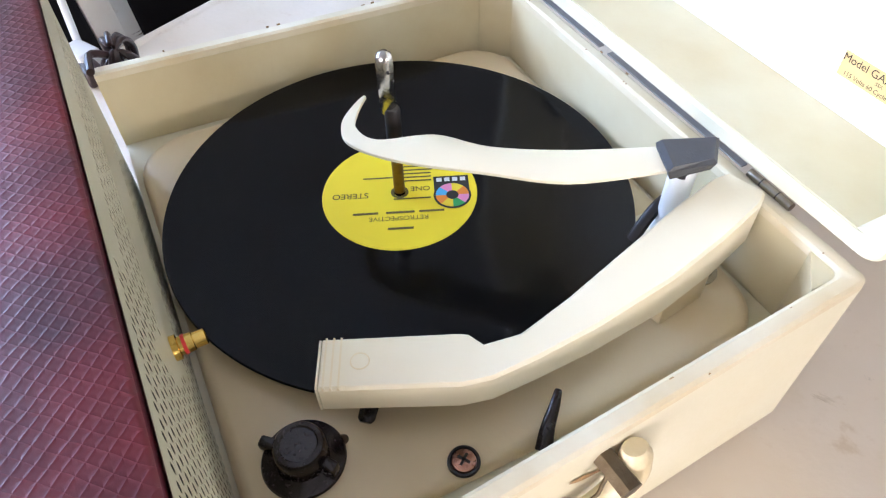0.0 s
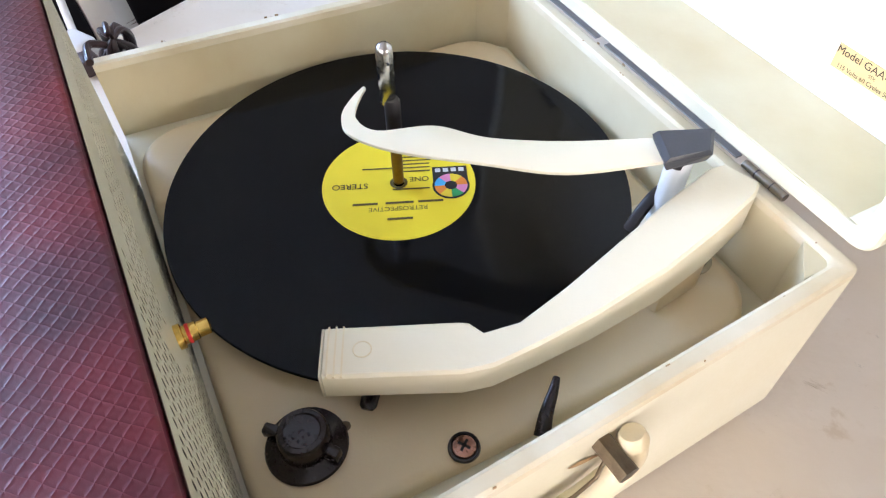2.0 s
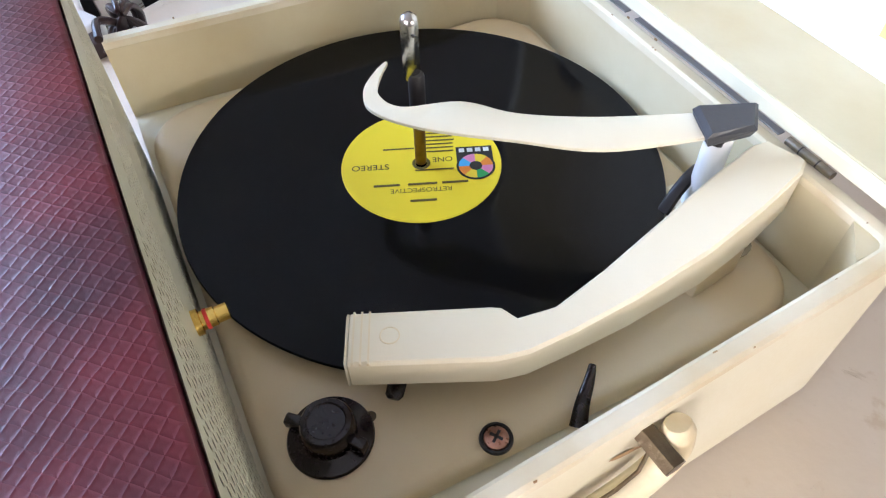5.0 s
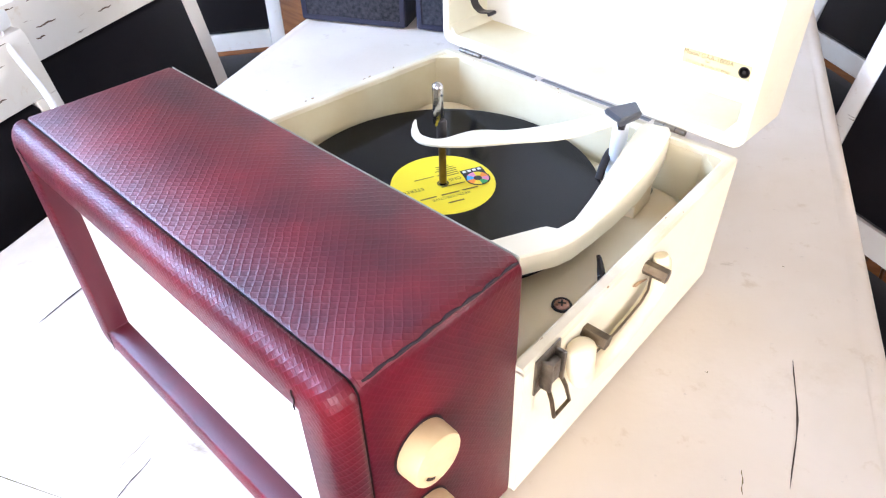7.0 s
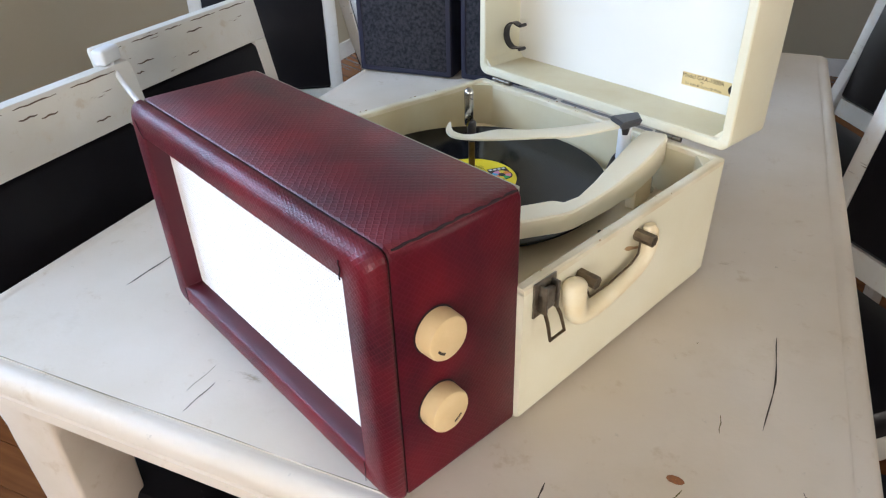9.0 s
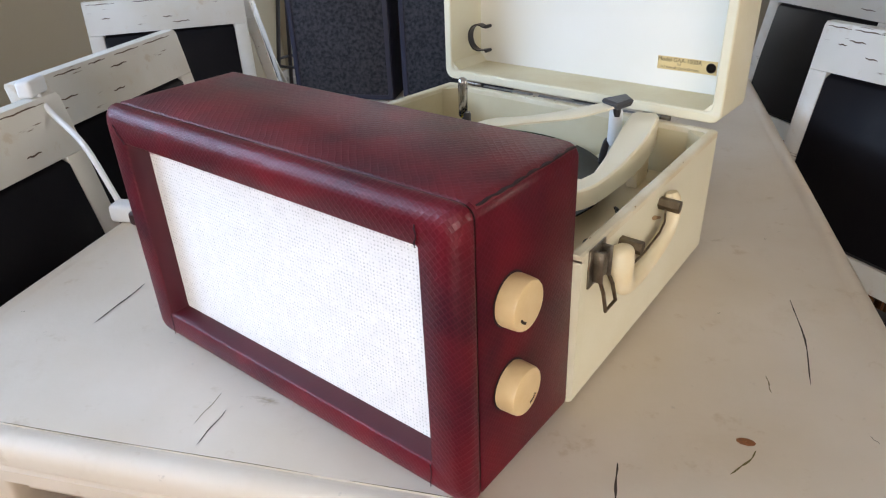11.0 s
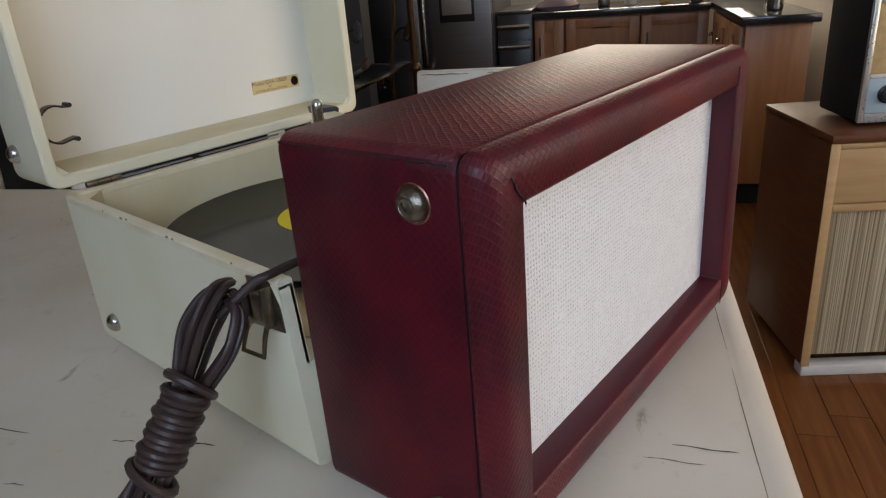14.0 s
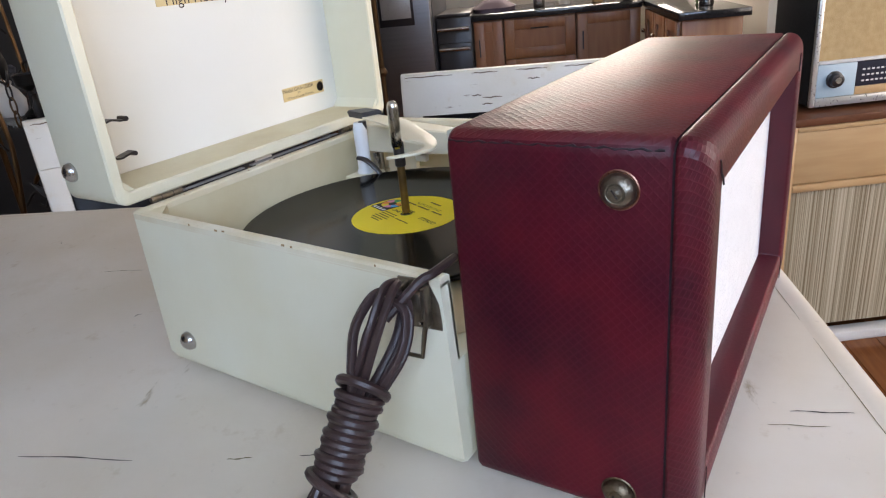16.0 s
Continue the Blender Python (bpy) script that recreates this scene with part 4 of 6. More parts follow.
def tonearm(e):
    """A broad ivory arm: slabs lofted along a bent line, from the square head to the faceted tail."""
    st = [((0.1242, -0.0905), 0.0280, 0.1225, 0.1405), ((0.1515, -0.0310), 0.0290, 0.1215, 0.1408), ((0.1535, -0.0265), 0.0275, 0.1215, 0.1408), ((0.1590, -0.0195), 0.0195, 0.1215, 0.1410), ((0.1608, 0.002), 0.0160, 0.1215, 0.1418), ((0.1575, 0.034), 0.0215, 0.1215, 0.1445),
          ((0.1505, 0.079), 0.0290, 0.1225, 0.1500), ((0.1425, 0.116), 0.0310, 0.1240, 0.1540), ((0.1345, 0.148), 0.0295, 0.1270, 0.1555), ((0.1315, 0.1570), 0.0235, 0.1300, 0.1545)]
    st = [((p[0] - 0.0025, p[1] - 0.0025), w, a + 0.004, b + 0.004) for p, w, a, b in st]
    c = [Vector((*s[0], 0)) for s in st]
    loops = []
    for i, (p, w, z0, z1) in enumerate(st):
        tdir = (c[min(i + 1, len(c) - 1)] - c[max(i - 1, 0)]).normalized()
        if i < 3:
            tdir = (c[1] - c[0]).normalized()
        n = Vector((-tdir.y, tdir.x, 0))
        b = 0.0016
        prof = [(-w / 2, z0), (-w / 2, z1 - b), (-w / 2 + b, z1), (w / 2 - b, z1), (w / 2, z1 - b), (w / 2, z0), (w / 2 - 0.003, z0 - 0.001), (-w / 2 + 0.003, z0 - 0.001)]
        loops.append([c[i] + n * a + Vector((0, 0, z)) for a, z in prof])
    bm = loft(loops)
    arm = part("tonearm", bm, IVORY, e, "ivory plastic tonearm with a square head", True, 28)
    d = (c[1] - c[0]).normalized()
    hm = Matrix.Translation((c[0].x, c[0].y, 0.004)) @ pose(0, 0, 0, 0, 0, math.degrees(math.atan2(d.y, d.x)))
    part("head_face", box((-0.0020, -0.0138, 0.1205), (-0.0002, 0.0138, 0.1402), 0.0014, m=hm), IVORY, arm)
    for k in range(3):
        part("rib", box((0.0015 + 0.0036 * k, -0.01395, 0.123), (0.0024 + 0.0036 * k, 0.01395, 0.14075), m=hm), HANDLE, arm)
    part("ring_mark", lathe([(0.0040, 0.1405), (0.0042, 0.1409), (0.0046, 0.1409), (0.0048, 0.1405)], 32, hm @ pose(0.0185, 0.0005, 0)), HANDLE, arm)
    part("cartridge", box((0.006, -0.008, 0.1165), (0.026, 0.008, 0.1215), 0.001, m=hm), BLACK, arm, "black cartridge")
    part("stop", box((0.150, 0.055, 0.113), (0.158, 0.085, 0.122), 0.002, m=pose(-0.005, 0.02, 0)), IVORY, arm)
    part("arm_rest", box((-0.017, -0.006, DECKZ), (0.019, 0.006, 0.123), 0.002, m=pose(0.1470, 0.106, 0, 0, 0, 98)), DECK, e, "cream arm support")
    part("arm_pivot", lathe([(0.011, DECKZ), (0.0115, DECKZ + 0.002), (0.0085, DECKZ + 0.004), (0.0085, 0.126)], 24, pose(0.134, 0.136, 0)), STEEL, e)


def changer_arm(e):
    """The curved overarm with its hook round the spindle, its dark end cap and its post."""
    out = smooth_path([(0.113, 0.109, 0), (0.096, 0.059, 0), (0.068, 0.023, 0), (0.037, -0.014, 0), (0.011, -0.032, 0), (-0.008, -0.0290, 0), (-0.021, -0.0170, 0), (-0.028, -0.0070, 0)], 6)
    inn = smooth_path([(0.095, 0.117, 0), (0.074, 0.072, 0), (0.051, 0.036, 0), (0.027, 0.014, 0), (0.016, -0.016, 0), (0.000, -0.0228, 0), (-0.0135, -0.0168, 0), (-0.0265, -0.0062, 0)], 6)
    rise = lambda k: 0.171 + 0.003 * (1 - k / (len(out) - 1))
    loops = []
    for k, (a, b) in enumerate(zip(out, inn)):
        z = rise(k)
        c = (a + b) / 2
        loops.append([(a.x, a.y, z - 0.0022), (a.x, a.y, z - 0.0004), (*(a.lerp(c, 0.06)).xy, z), (*(b.lerp(c, 0.06)).xy, z), (b.x, b.y, z - 0.0004), (b.x, b.y, z - 0.0022)])
    arm = part("record_arm", loft(loops), IVORY, e, "thin ivory record-holding arm with a hooked end", True, 40)
    cap = part("end_cap", loft([[(*p, z) for p in q] for z, q in ((0.1710, ((0.098, 0.115), (0.117, 0.108), (0.121, 0.132), (0.107, 0.145))), (0.1765, ((0.0945, 0.115), (0.1165, 0.106), (0.123, 0.133), (0.1075, 0.1480))), (0.1785, ((0.0955, 0.118), (0.1160, 0.1095), (0.1205, 0.1325), (0.1075, 0.1450))))]), GREY_DARK, arm, "dark grey end cap", False)
    part("post", lathe([(0.0085, DECKZ), (0.0088, 0.112), (0.0075, 0.114), (0.0075, 0.160), (0.006, 0.166)], 28, pose(0.105, 0.131, 0)), WHITE_CORD, e, "pale grey plastic post")
    part("post_base", box((0.086, 0.117, DECKZ), (0.124, 0.147, DECKZ + 0.012), 0.003), IVORY, e)
    part("post_neck", lathe([(0.0045, 0.158), (0.0045, 0.1668)], 16, pose(0.107, 0.128, 0)), BLACK, e)
    part("feeler", tube(smooth_path([(0.103, 0.108, DECKZ + 0.012), (0.101, 0.116, 0.119), (0.099, 0.125, 0.126), (0.097, 0.133, 0.128)]), 0.004, 8, True, None, 0.6), BLACK, e, "small black feeler lever")


def latch(e, x, s):
    """A draw latch: pressed plate, folded hook and a hanging wire loop."""
    y, z, drop = (-0.130, 0.1325, 1.0) if s > 0 else (-0.138, 0.1300, 0.80)
    m = pose(x, y, z, 0, 0, 4 if s > 0 else 184)
    pl = part("latch", box((0.0, -0.0140, -0.0165), (0.0018, 0.0140, 0.0165), 0.0006, m=m), NICKEL, e, "tarnished nickel draw latch")
    for a in (-0.0075, 0.0075):
        part("cheek", box((0.0018, a - 0.0012, -0.012), (0.0100, a + 0.0012, 0.014), 0.0006, m=m), NICKEL, pl)
    part("hook", box((0.0022, -0.0055, -0.009), (0.0085, 0.0055, 0.010), 0.0018, m=m), NICKEL, pl)
    part("rivet", lathe([(0.0022, 0), (0.0018, 0.0010), (0.0003, 0.0014)], 12, m @ pose(0.0018, 0, -0.0135, 0, 90, 0)), STEEL, pl)
    lp = [(0.006, -0.007, -0.006), (0.011, -0.0085, -0.020), (0.0135, -0.0095, -0.036), (0.0135, 0.0095, -0.036), (0.011, 0.0085, -0.020), (0.006, 0.007, -0.006)]
    part("loop", tube([m @ Vector((p[0], p[1] + 0.004 * s * (-0.006 - p[2]) / 0.03, p[2] * drop)) for p in lp], 0.0016, 8), BRASS_OLD, pl, "hanging wire loop")


def handle(e):
    """A moulded grip turned down against the side, on two pins."""
    x = side_x(-0.01, 1)
    p = smooth_path([(x + 0.013, -0.099, 0.136), (x + 0.015, -0.0995, 0.120), (x + 0.0145, -0.094, 0.101), (x + 0.0125, -0.076, 0.0925), (x + 0.012, -0.050, 0.0935), (x + 0.0105, -0.014, 0.1000), (x + 0.0095, 0.006, 0.109), (x + 0.008, 0.015, 0.123), (x + 0.004, 0.016, 0.137)], 7)
    n = len(p)
    rad = [0.0118 - 0.0032 * min(1.0, 1.5 * k / (n - 1)) + (0.0 if 2 < k < n - 3 else -0.0016) for k in range(n)]
    rad[0], rad[1], rad[2], rad[-1] = 0.0045, 0.0085, 0.0106, 0.006
    for (y0, z0), (y1, z1), w in (((-0.014, 0.122), (0.012, 0.112), 0.005), ((-0.088, 0.128), (-0.072, 0.116), 0.007)):
        bm = bmesh.new()
        rows = []
        for k in range(11):
            f = k / 10
            y, z = y0 + (y1 - y0) * f, z0 + (z1 - z0) * f
            hw = w * (0.2 + math.sin(math.pi * f) ** 0.6) * (0.75 + 0.25 * math.sin(7 * k))
            rows.append([bm.verts.new((side_x(y, 1, z) + 0.0006, y, z + q * hw)) for q in (-0.5, 0.5)])
        for a, b in zip(rows, rows[1:]):
            bm.faces.new((a[0], b[0], b[1], a[1]))
        part("grime", bm, GRIME, e, "brown grime streak", False)
    h = part("handle", tube(p, 0.009, 16, True, rad, 0.85), HANDLE, e, "yellowed ivory carrying handle")
    for y, z in ((-0.083, 0.1290), (0.004, 0.1300)):
        part("handle_pin", tube([(x - 0.004, y, z), (x + 0.018 - 0.06 * y, y + 0.002, z - 0.001)], 0.0058, 6), BRASS_OLD, h, "worn brass handle pin")
    part("handle_strap", tube([(x + 0.010, -0.080, 0.120), (x + 0.0115, -0.074, 0.1045), (x + 0.0105, -0.045, 0.1050), (x + 0.0095, -0.014, 0.1105), (x + 0.0085, -0.003, 0.116), (x + 0.006, 0.002, 0.126)], 0.0010, 6), BRASS_OLD, h)


def lid(e):
    """The raised lid: a tray standing on its hinges, with clips and stickers inside."""
    z0, z1, y0, y1, yin, t = 0.1535, 0.470, 0.1705, 0.2480, 0.2370, 0.011
    cz, h = (z0 + z1) / 2, z1 - z0
    LX0, LX1 = -0.168, 0.2045
    LW, LX = LX1 - LX0, (LX0 + LX1) / 2

    def lp(i, y, r=0.012):
        return xz_loop(LW - 2 * i, h - 2 * i, max(r - i * 0.5, 0.002), y, LX, cz, 5)

    ld = part("lid", loft([lp(t, yin), lp(t, y0 + 0.0015), lp(t - 0.0015, y0), lp(0.0015, y0), lp(0, y0 + 0.0015), lp(0, y1 - 0.008), lp(0.0025, y1 - 0.0025), lp(0.008, y1)], False, True), CREAM, e, "cream painted lid, standing open", True, 40)
    part("lid_panel", box((LX0 + t - 0.001, yin - 0.0004, z0 + t - 0.001), (LX1 - t + 0.001, yin + 0.004, z1 - t + 0.001)), LID_IN, ld, "off-white lid lining", False)
    part("lid_ledge", box((LX0 + t + 0.001, y0 + 0.003, z0 + t), (LX1 - t - 0.001, yin - 0.001, z0 + t + 0.0005)), CREAM_IN, ld, "", False)
    for s in (-1, 1):
        x = LX0 + t if s < 0 else LX1 - t
        part("lid_corner", loft([[(x, y, z0 + t), (x - s * 0.010, y, z0 + t), (x, y, z0 + t + 0.010)] for y in (y0 + 0.003, yin)]), CREAM, ld)
    # hinges, and grey strips that paint the shade in the gap between them
    for xc in (0.135, -0.122):
        hg = part("hinge", tube([(xc - 0.016, y0 - 0.0015, RIM + 0.0028), (xc + 0.016, y0 - 0.0015, RIM + 0.0028)], 0.0026, 10), NICKEL, e, "tarnished hinge with three knuckles")
        for k in (-0.006, 0.006):
            part("knuckle_gap", lathe([(0.00275, -0.0004), (0.00275, 0.0004)], 12, pose(xc + k, y0 - 0.0015, RIM + 0.0028, 0, 90, 0)), BLACK, hg)
    for xa, xb in ((-0.105, -0.03), (-0.02, 0.112)):
        part("gap_shade_strip", box((xa, y0 - 0.0006, RIM + 0.0006), (xb, y0 + 0.004, RIM + 0.0016)), GAP_SHADE, e, "grey strip painting the shade in the hinge gap")
    # cord clip: a flat black spring bent to a C
    arc = [(0.0035 + 0.0160 * math.cos(radians(a)), 0.0205 * math.sin(radians(a)), radians(a)) for a in range(62, 299, 12)]
    arc = [(0.017, 0.0175, radians(80))] + arc + [(0.017, -0.0175, radians(-80))]
    cx, cyy, czz = -0.139, 0.2045, 0.2035
    path = [(cx + a, cyy, czz + b * 0.86, -0.0017 * math.cos(k), -0.0017 * math.sin(k)) for a, b, k in arc]
    bm = loft([[(x, y - 0.005, z), (x, y + 0.005, z), (x + p, y + 0.005, z + q), (x + p, y - 0.005, z + q)] for x, y, z, p, q in path])
    clip = part("cord_clip", bm, BLACK, ld, "black spring clip", True, 50)
    for z in (0.2190, 0.1880):
        part("clip_tip", lathe([(0.0022, -0.0055), (0.0024, 0), (0.0022, 0.0055)], 12, pose(cx + 0.0175, cyy, z, 90, 0, 0)), BLACK, clip)
    part("dome_foot", lathe([(0.0085, 0.0), (0.0085, 0.0012), (0.0076, 0.0038), (0.0052, 0.0062), (0.0026, 0.0074), (0.0003, 0.0077)], 28, pose(LX0, 0.2250, 0.1820, 0, -90, 0)), STEEL, ld, "domed steel foot")
    # stickers
    st = part("sticker", box((0.1015, yin - 0.0010, 0.1865), (0.1710, yin - 0.0005, 0.2015)), STICKER, ld, "aged gold paper sticker", False)
    f = lambda x, z: pose(x, yin - 0.0012, z, 90, 0, 0)
    words("Model GAA-1000A", 0.0066, STICKER_INK, st, f(0.1275, 0.1980))
    words("SSX", 0.0030, STICKER_INK, st, f(0.1275, 0.1935))
    words("115 Volts 60 Cycles 50 Watts", 0.0038, STICKER_INK, st, f(0.1285, 0.1893))
    part("seal", lathe([(0.0046, 0), (0.0046, 0.0003), (0.0056, 0.0003), (0.0056, 0)], 24, f(0.1645, 0.1940)), STICKER_INK, st)
    part("seal_mark", box((0.1630, yin - 0.0013, 0.1925), (0.1660, yin - 0.0011, 0.1955)), STICKER_INK, st)
    s2 = part("sticker", box((-0.038, yin - 0.0010, 0.3050), (0.060, yin - 0.0005, 0.334)), STICKER, ld, "aged gold paper sticker", False)
    words("High Fidelity", 0.0155, STICKER_INK, s2, f(0.011, 0.3100))


record_player()


def record():
    e = thing("vinyl_record", pose(0, 0, DECKZ + 0.0108), "black long-playing record with yellow label on the platter", "record")
    R = 0.1508
    part("disc", lathe([(0.0037, 0.0), (R - 0.002, 0.0), (R, 0.0011), (R - 0.0006, 0.0026), (R - 0.006, 0.0024), (R - 0.009, 0.0020), (0.062, 0.0020), (0.056, 0.0023), (0.0505, 0.0023), (0.0037, 0.0023)], 160), RECORD, e, "", True, 30)
    lb = part("paper_label", lathe([(0.0037, 0.0023), (0.0037, 0.00262), (0.0500, 0.00262), (0.0504, 0.0023)], 96, None, False), YELLOW, e, "bright yellow round paper label", True, 30)
    part("label_hole", lathe([(0.0038, 0.00264), (0.0058, 0.00266)], 24, None, False), INK_SOFT, lb)
    # the label's upper edge faces away from the case's left wall
    a = math.degrees(math.atan2(-0.39, 0.92)) - 90
    m = pose(0, 0, 0.0028, 0, 0, a)
    words("STEREO", 0.0068, INK, lb, m @ pose(0.0320, 0.0015, 0), align="CENTER")
    words("ONE", 0.0062, INK, lb, m @ pose(-0.0135, -0.0025, 0))
    words("RETROSPECTIVE", 0.0052, INK_SOFT, lb, m @ pose(0.001, 0.0235, 0))
    part("label_print", join(*[box((x - w / 2, y - 0.0009, 0), (x + w / 2, y + 0.0009, 0.0001), m=m) for x, y, w in ((-0.020, 0.0185, 0.016), (0.0, 0.0185, 0.018), (0.022, 0.0185, 0.016), (0.0, 0.0325, 0.016))]), INK_SOFT, lb)
    part("label_print", join(*[box((x - w / 2, y - 0.0006, 0), (x + w / 2, y + 0.0006, 0.0001), m=m) for x, y, w in ((-0.008, 0.0065, 0.024), (-0.011, -0.010, 0.020), (-0.010, -0.0135, 0.022), (-0.012, -0.0170, 0.018), (-0.011, -0.0205, 0.022), (-0.012, -0.0240, 0.018), (-0.010, -0.0275, 0.014), (0.014, -0.014, 0.020))]), INK_SOFT, lb)
    part("emblem_block", box((-0.0455, -0.0125, 0), (-0.0225, 0.0015, 0.0001), m=m), INK, lb, "black block")
    part("emblem_disc", lathe([(0.0003, 0), (0.0003, 0.00012), (0.0122, 0.00012), (0.0122, 0)], 40, m @ pose(-0.0340, 0.0055, 0)), INK, lb)
    cols = ((0.80, 0.24, 0.02), (0.80, 0.60, 0.02), (0.02, 0.35, 0.10), (0.75, 0.25, 0.45), (0.80, 0.24, 0.02), (0.80, 0.60, 0.02), (0.75, 0.25, 0.45), (0.05, 0.40, 0.75))
    for k, c in enumerate(cols):
        bm = bmesh.new()
        am = m @ pose(-0.0340, 0.0055, 0.00022)
        pts = [(0.0108, 45 * k + 45 * j / 4) for j in range(5)] + [(0.0040, 45 * k + 45 * (4 - j) / 4) for j in range(5)]
        bm.faces.new([bm.verts.new(am @ Vector((r * math.cos(radians(g)), r * math.sin(radians(g)), 0))) for r, g in pts])
        part("emblem_segment", bm, mat("emblem_ink", c, 0.6), lb, "", False)
    part("emblem_bars", join(*[box((-0.0435 + 0.0052 * k, -0.0110, 0.0001), (-0.0400 + 0.0052 * k, -0.0075, 0.0002), m=m) for k in range(4)]), WHITE_CORD, lb)
    return e


record()


def power_cord():
    """A brown mains cord folded into long loops and bound round its middle, leaning on the case."""
    e = thing("power_cord", (0, 0, 0), "bundled brown rubber power cord leaning on the case", "cord")
    top, low = Vector((-0.196, -0.137, 0.150)), Vector((-0.300, -0.122, 0.004))
    ax = (low - top).normalized()
    side = ax.cross(Vector((0.3, 1, 0.2))).normalized()
    other = ax.cross(side)
    L = (low - top).length
    random.seed(3)
    for k in range(5):
        a = 2 * math.pi * k / 5
        off = (side * math.cos(a) + other * math.sin(a))
        wide = 0.010 + 0.004 * random.random()
        pts = []
        for t, w in ((0.02, 0.15), (0.05, 0.9), (0.16, 1.25), (0.28, 0.85), (0.36, 0.5), (0.60, 0.5), (0.68, 0.65), (0.80, 1.0), (0.93, 1.0), (0.99, 0.4)):
            p = top + ax * L * t + off * wide * w + ax * 0.006 * math.sin(k * 2.1)
            p.z = max(p.z, 0.0032)
            pts.append(p)
        q = pts + [p + off.cross(ax) * 0.005 * (1 if k % 2 else -1) for p in reversed(pts[1:-1])]
        q = [Vector((p.x, p.y, max(p.z, 0.0032))) for p in q]
        part("strand", tube(smooth_path(q, 6, True) + [smooth_path(q, 6, True)[0]], 0.0028, 8, False, None, 0.8), CORD, e)
    wrap = []
    for k in range(11 * 14 + 1):
        a = 2 * math.pi * k / 14
        t = 0.355 + 0.265 * k / (11 * 14)
        wrap.append(top + ax * L * t + (side * math.cos(a) + other * math.sin(a)) * (0.0112 + 0.0012 * math.sin(a * 0.37)))
    part("binding", tube(wrap, 0.0029, 8), CORD, e, "tight binding turns of the cord")
    for t, tilt in ((0.335, 0.5), (0.645, -0.6)):
        ring = [top + ax * (L * t + 0.004 * math.cos(a + tilt)) + (side * math.cos(a) + other * math.sin(a)) * 0.0138 for a in [2 * math.pi * k / 20 for k in range(21)]]
        part("binding_end", tube(ring, 0.003, 8, False), CORD, e)
    part("lead", tube(smooth_path([top + ax * 0.02, (-0.190, -0.148, 0.151), (-0.182, -0.1535, 0.1545), (-0.160, -0.1545, 0.1555)]), 0.0028, 8), CORD, e)


power_cord()

# ---------------------------------------------------------------- loudspeakers, plug and bag on the table


def shelf_speaker(u, v, turn):
    e = thing("bookshelf_speaker", UV @ pose(u, v, 0.0, 0, 0, turn), "dark navy loudspeaker with charcoal cloth front, on the table", "speaker", "speakers on the table")
    w, d, h = 0.202, 0.20, 0.42
    part("cabinet", box((-w / 2, -d / 2 + 0.012, 0.0), (w / 2, d / 2, h), 0.004), NAVY, e)
    part("grille_frame", loft([xz_loop(w, h - 0.004, 0.004, -d / 2 + 0.0115, 0, h / 2 + 0.002), xz_loop(w, h - 0.004, 0.004, -d / 2 + 0.001, 0, h / 2 + 0.002), xz_loop(w - 0.004, h - 0.008, 0.003, -d / 2, 0, h / 2 + 0.002), xz_loop(w - 0.018, h - 0.022, 0.003, -d / 2 + 0.0005, 0, h / 2 + 0.002), xz_loop(w - 0.020, h - 0.024, 0.003, -d / 2 + 0.004, 0, h / 2 + 0.002)], False, False), NAVY, e)
    part("grille_cloth", box((-w / 2 + 0.009, -d / 2 + 0.002, 0.013), (w / 2 - 0.009, -d / 2 + 0.006, h - 0.009), 0.001), GREY_CLOTH, e, "charcoal speckled cloth")
    return e


shelf_speaker(-0.385, 0.70, 2)
shelf_speaker(-0.155, 0.705, -2)


def usb_cord():
    e = thing("white_cable", (0, 0, 0), "white cable with plug hanging over a chair back", "cable")
    pl = UV @ Vector((-0.655, 0.120, 0.152))
    end = Vector((-0.445, -0.180, 0.012))
    part("plug", box((-0.011, -0.026, -0.011), (0.011, 0.020, 0.013), 0.005, 3, m=Matrix.Translation(pl) @ pose(0, 0, 0, 0, 0, 40)), WHITE_CORD, e, "white moulded plug")
    part("cable", tube(smooth_path([pl, pl.lerp(end, 0.18) + Vector((0, 0, -0.004)), pl.lerp(end, 0.5) + Vector((0.02, 0, 0.008)), pl.lerp(end, 0.85) + Vector((0.012, 0, -0.01)), end]), 0.0042, 10), WHITE_CORD, e)
    part("adapter", box((-0.02, -0.014, 0.0005), (0.02, 0.014, 0.026), 0.006, 3, m=pose(end.x + 0.004, end.y, 0, 0, 0, 30)), WHITE_CORD, e, "white power adapter")
    part("dark_plug", box((-0.014, -0.011, 0.0005), (0.016, 0.011, 0.020), 0.005, 3, m=pose(end.x + 0.032, end.y + 0.004, 0, 0, 0, 18)), CORD, e, "brown rubber plug")
    part("lead", tube(smooth_path([(end.x + 0.044, end.y + 0.006, 0.009), (-0.385, -0.120, 0.0036), (-0.335, -0.105, 0.0034), (-0.292, -0.105, 0.0036)]), 0.003, 8), CORD, e)


usb_cord()


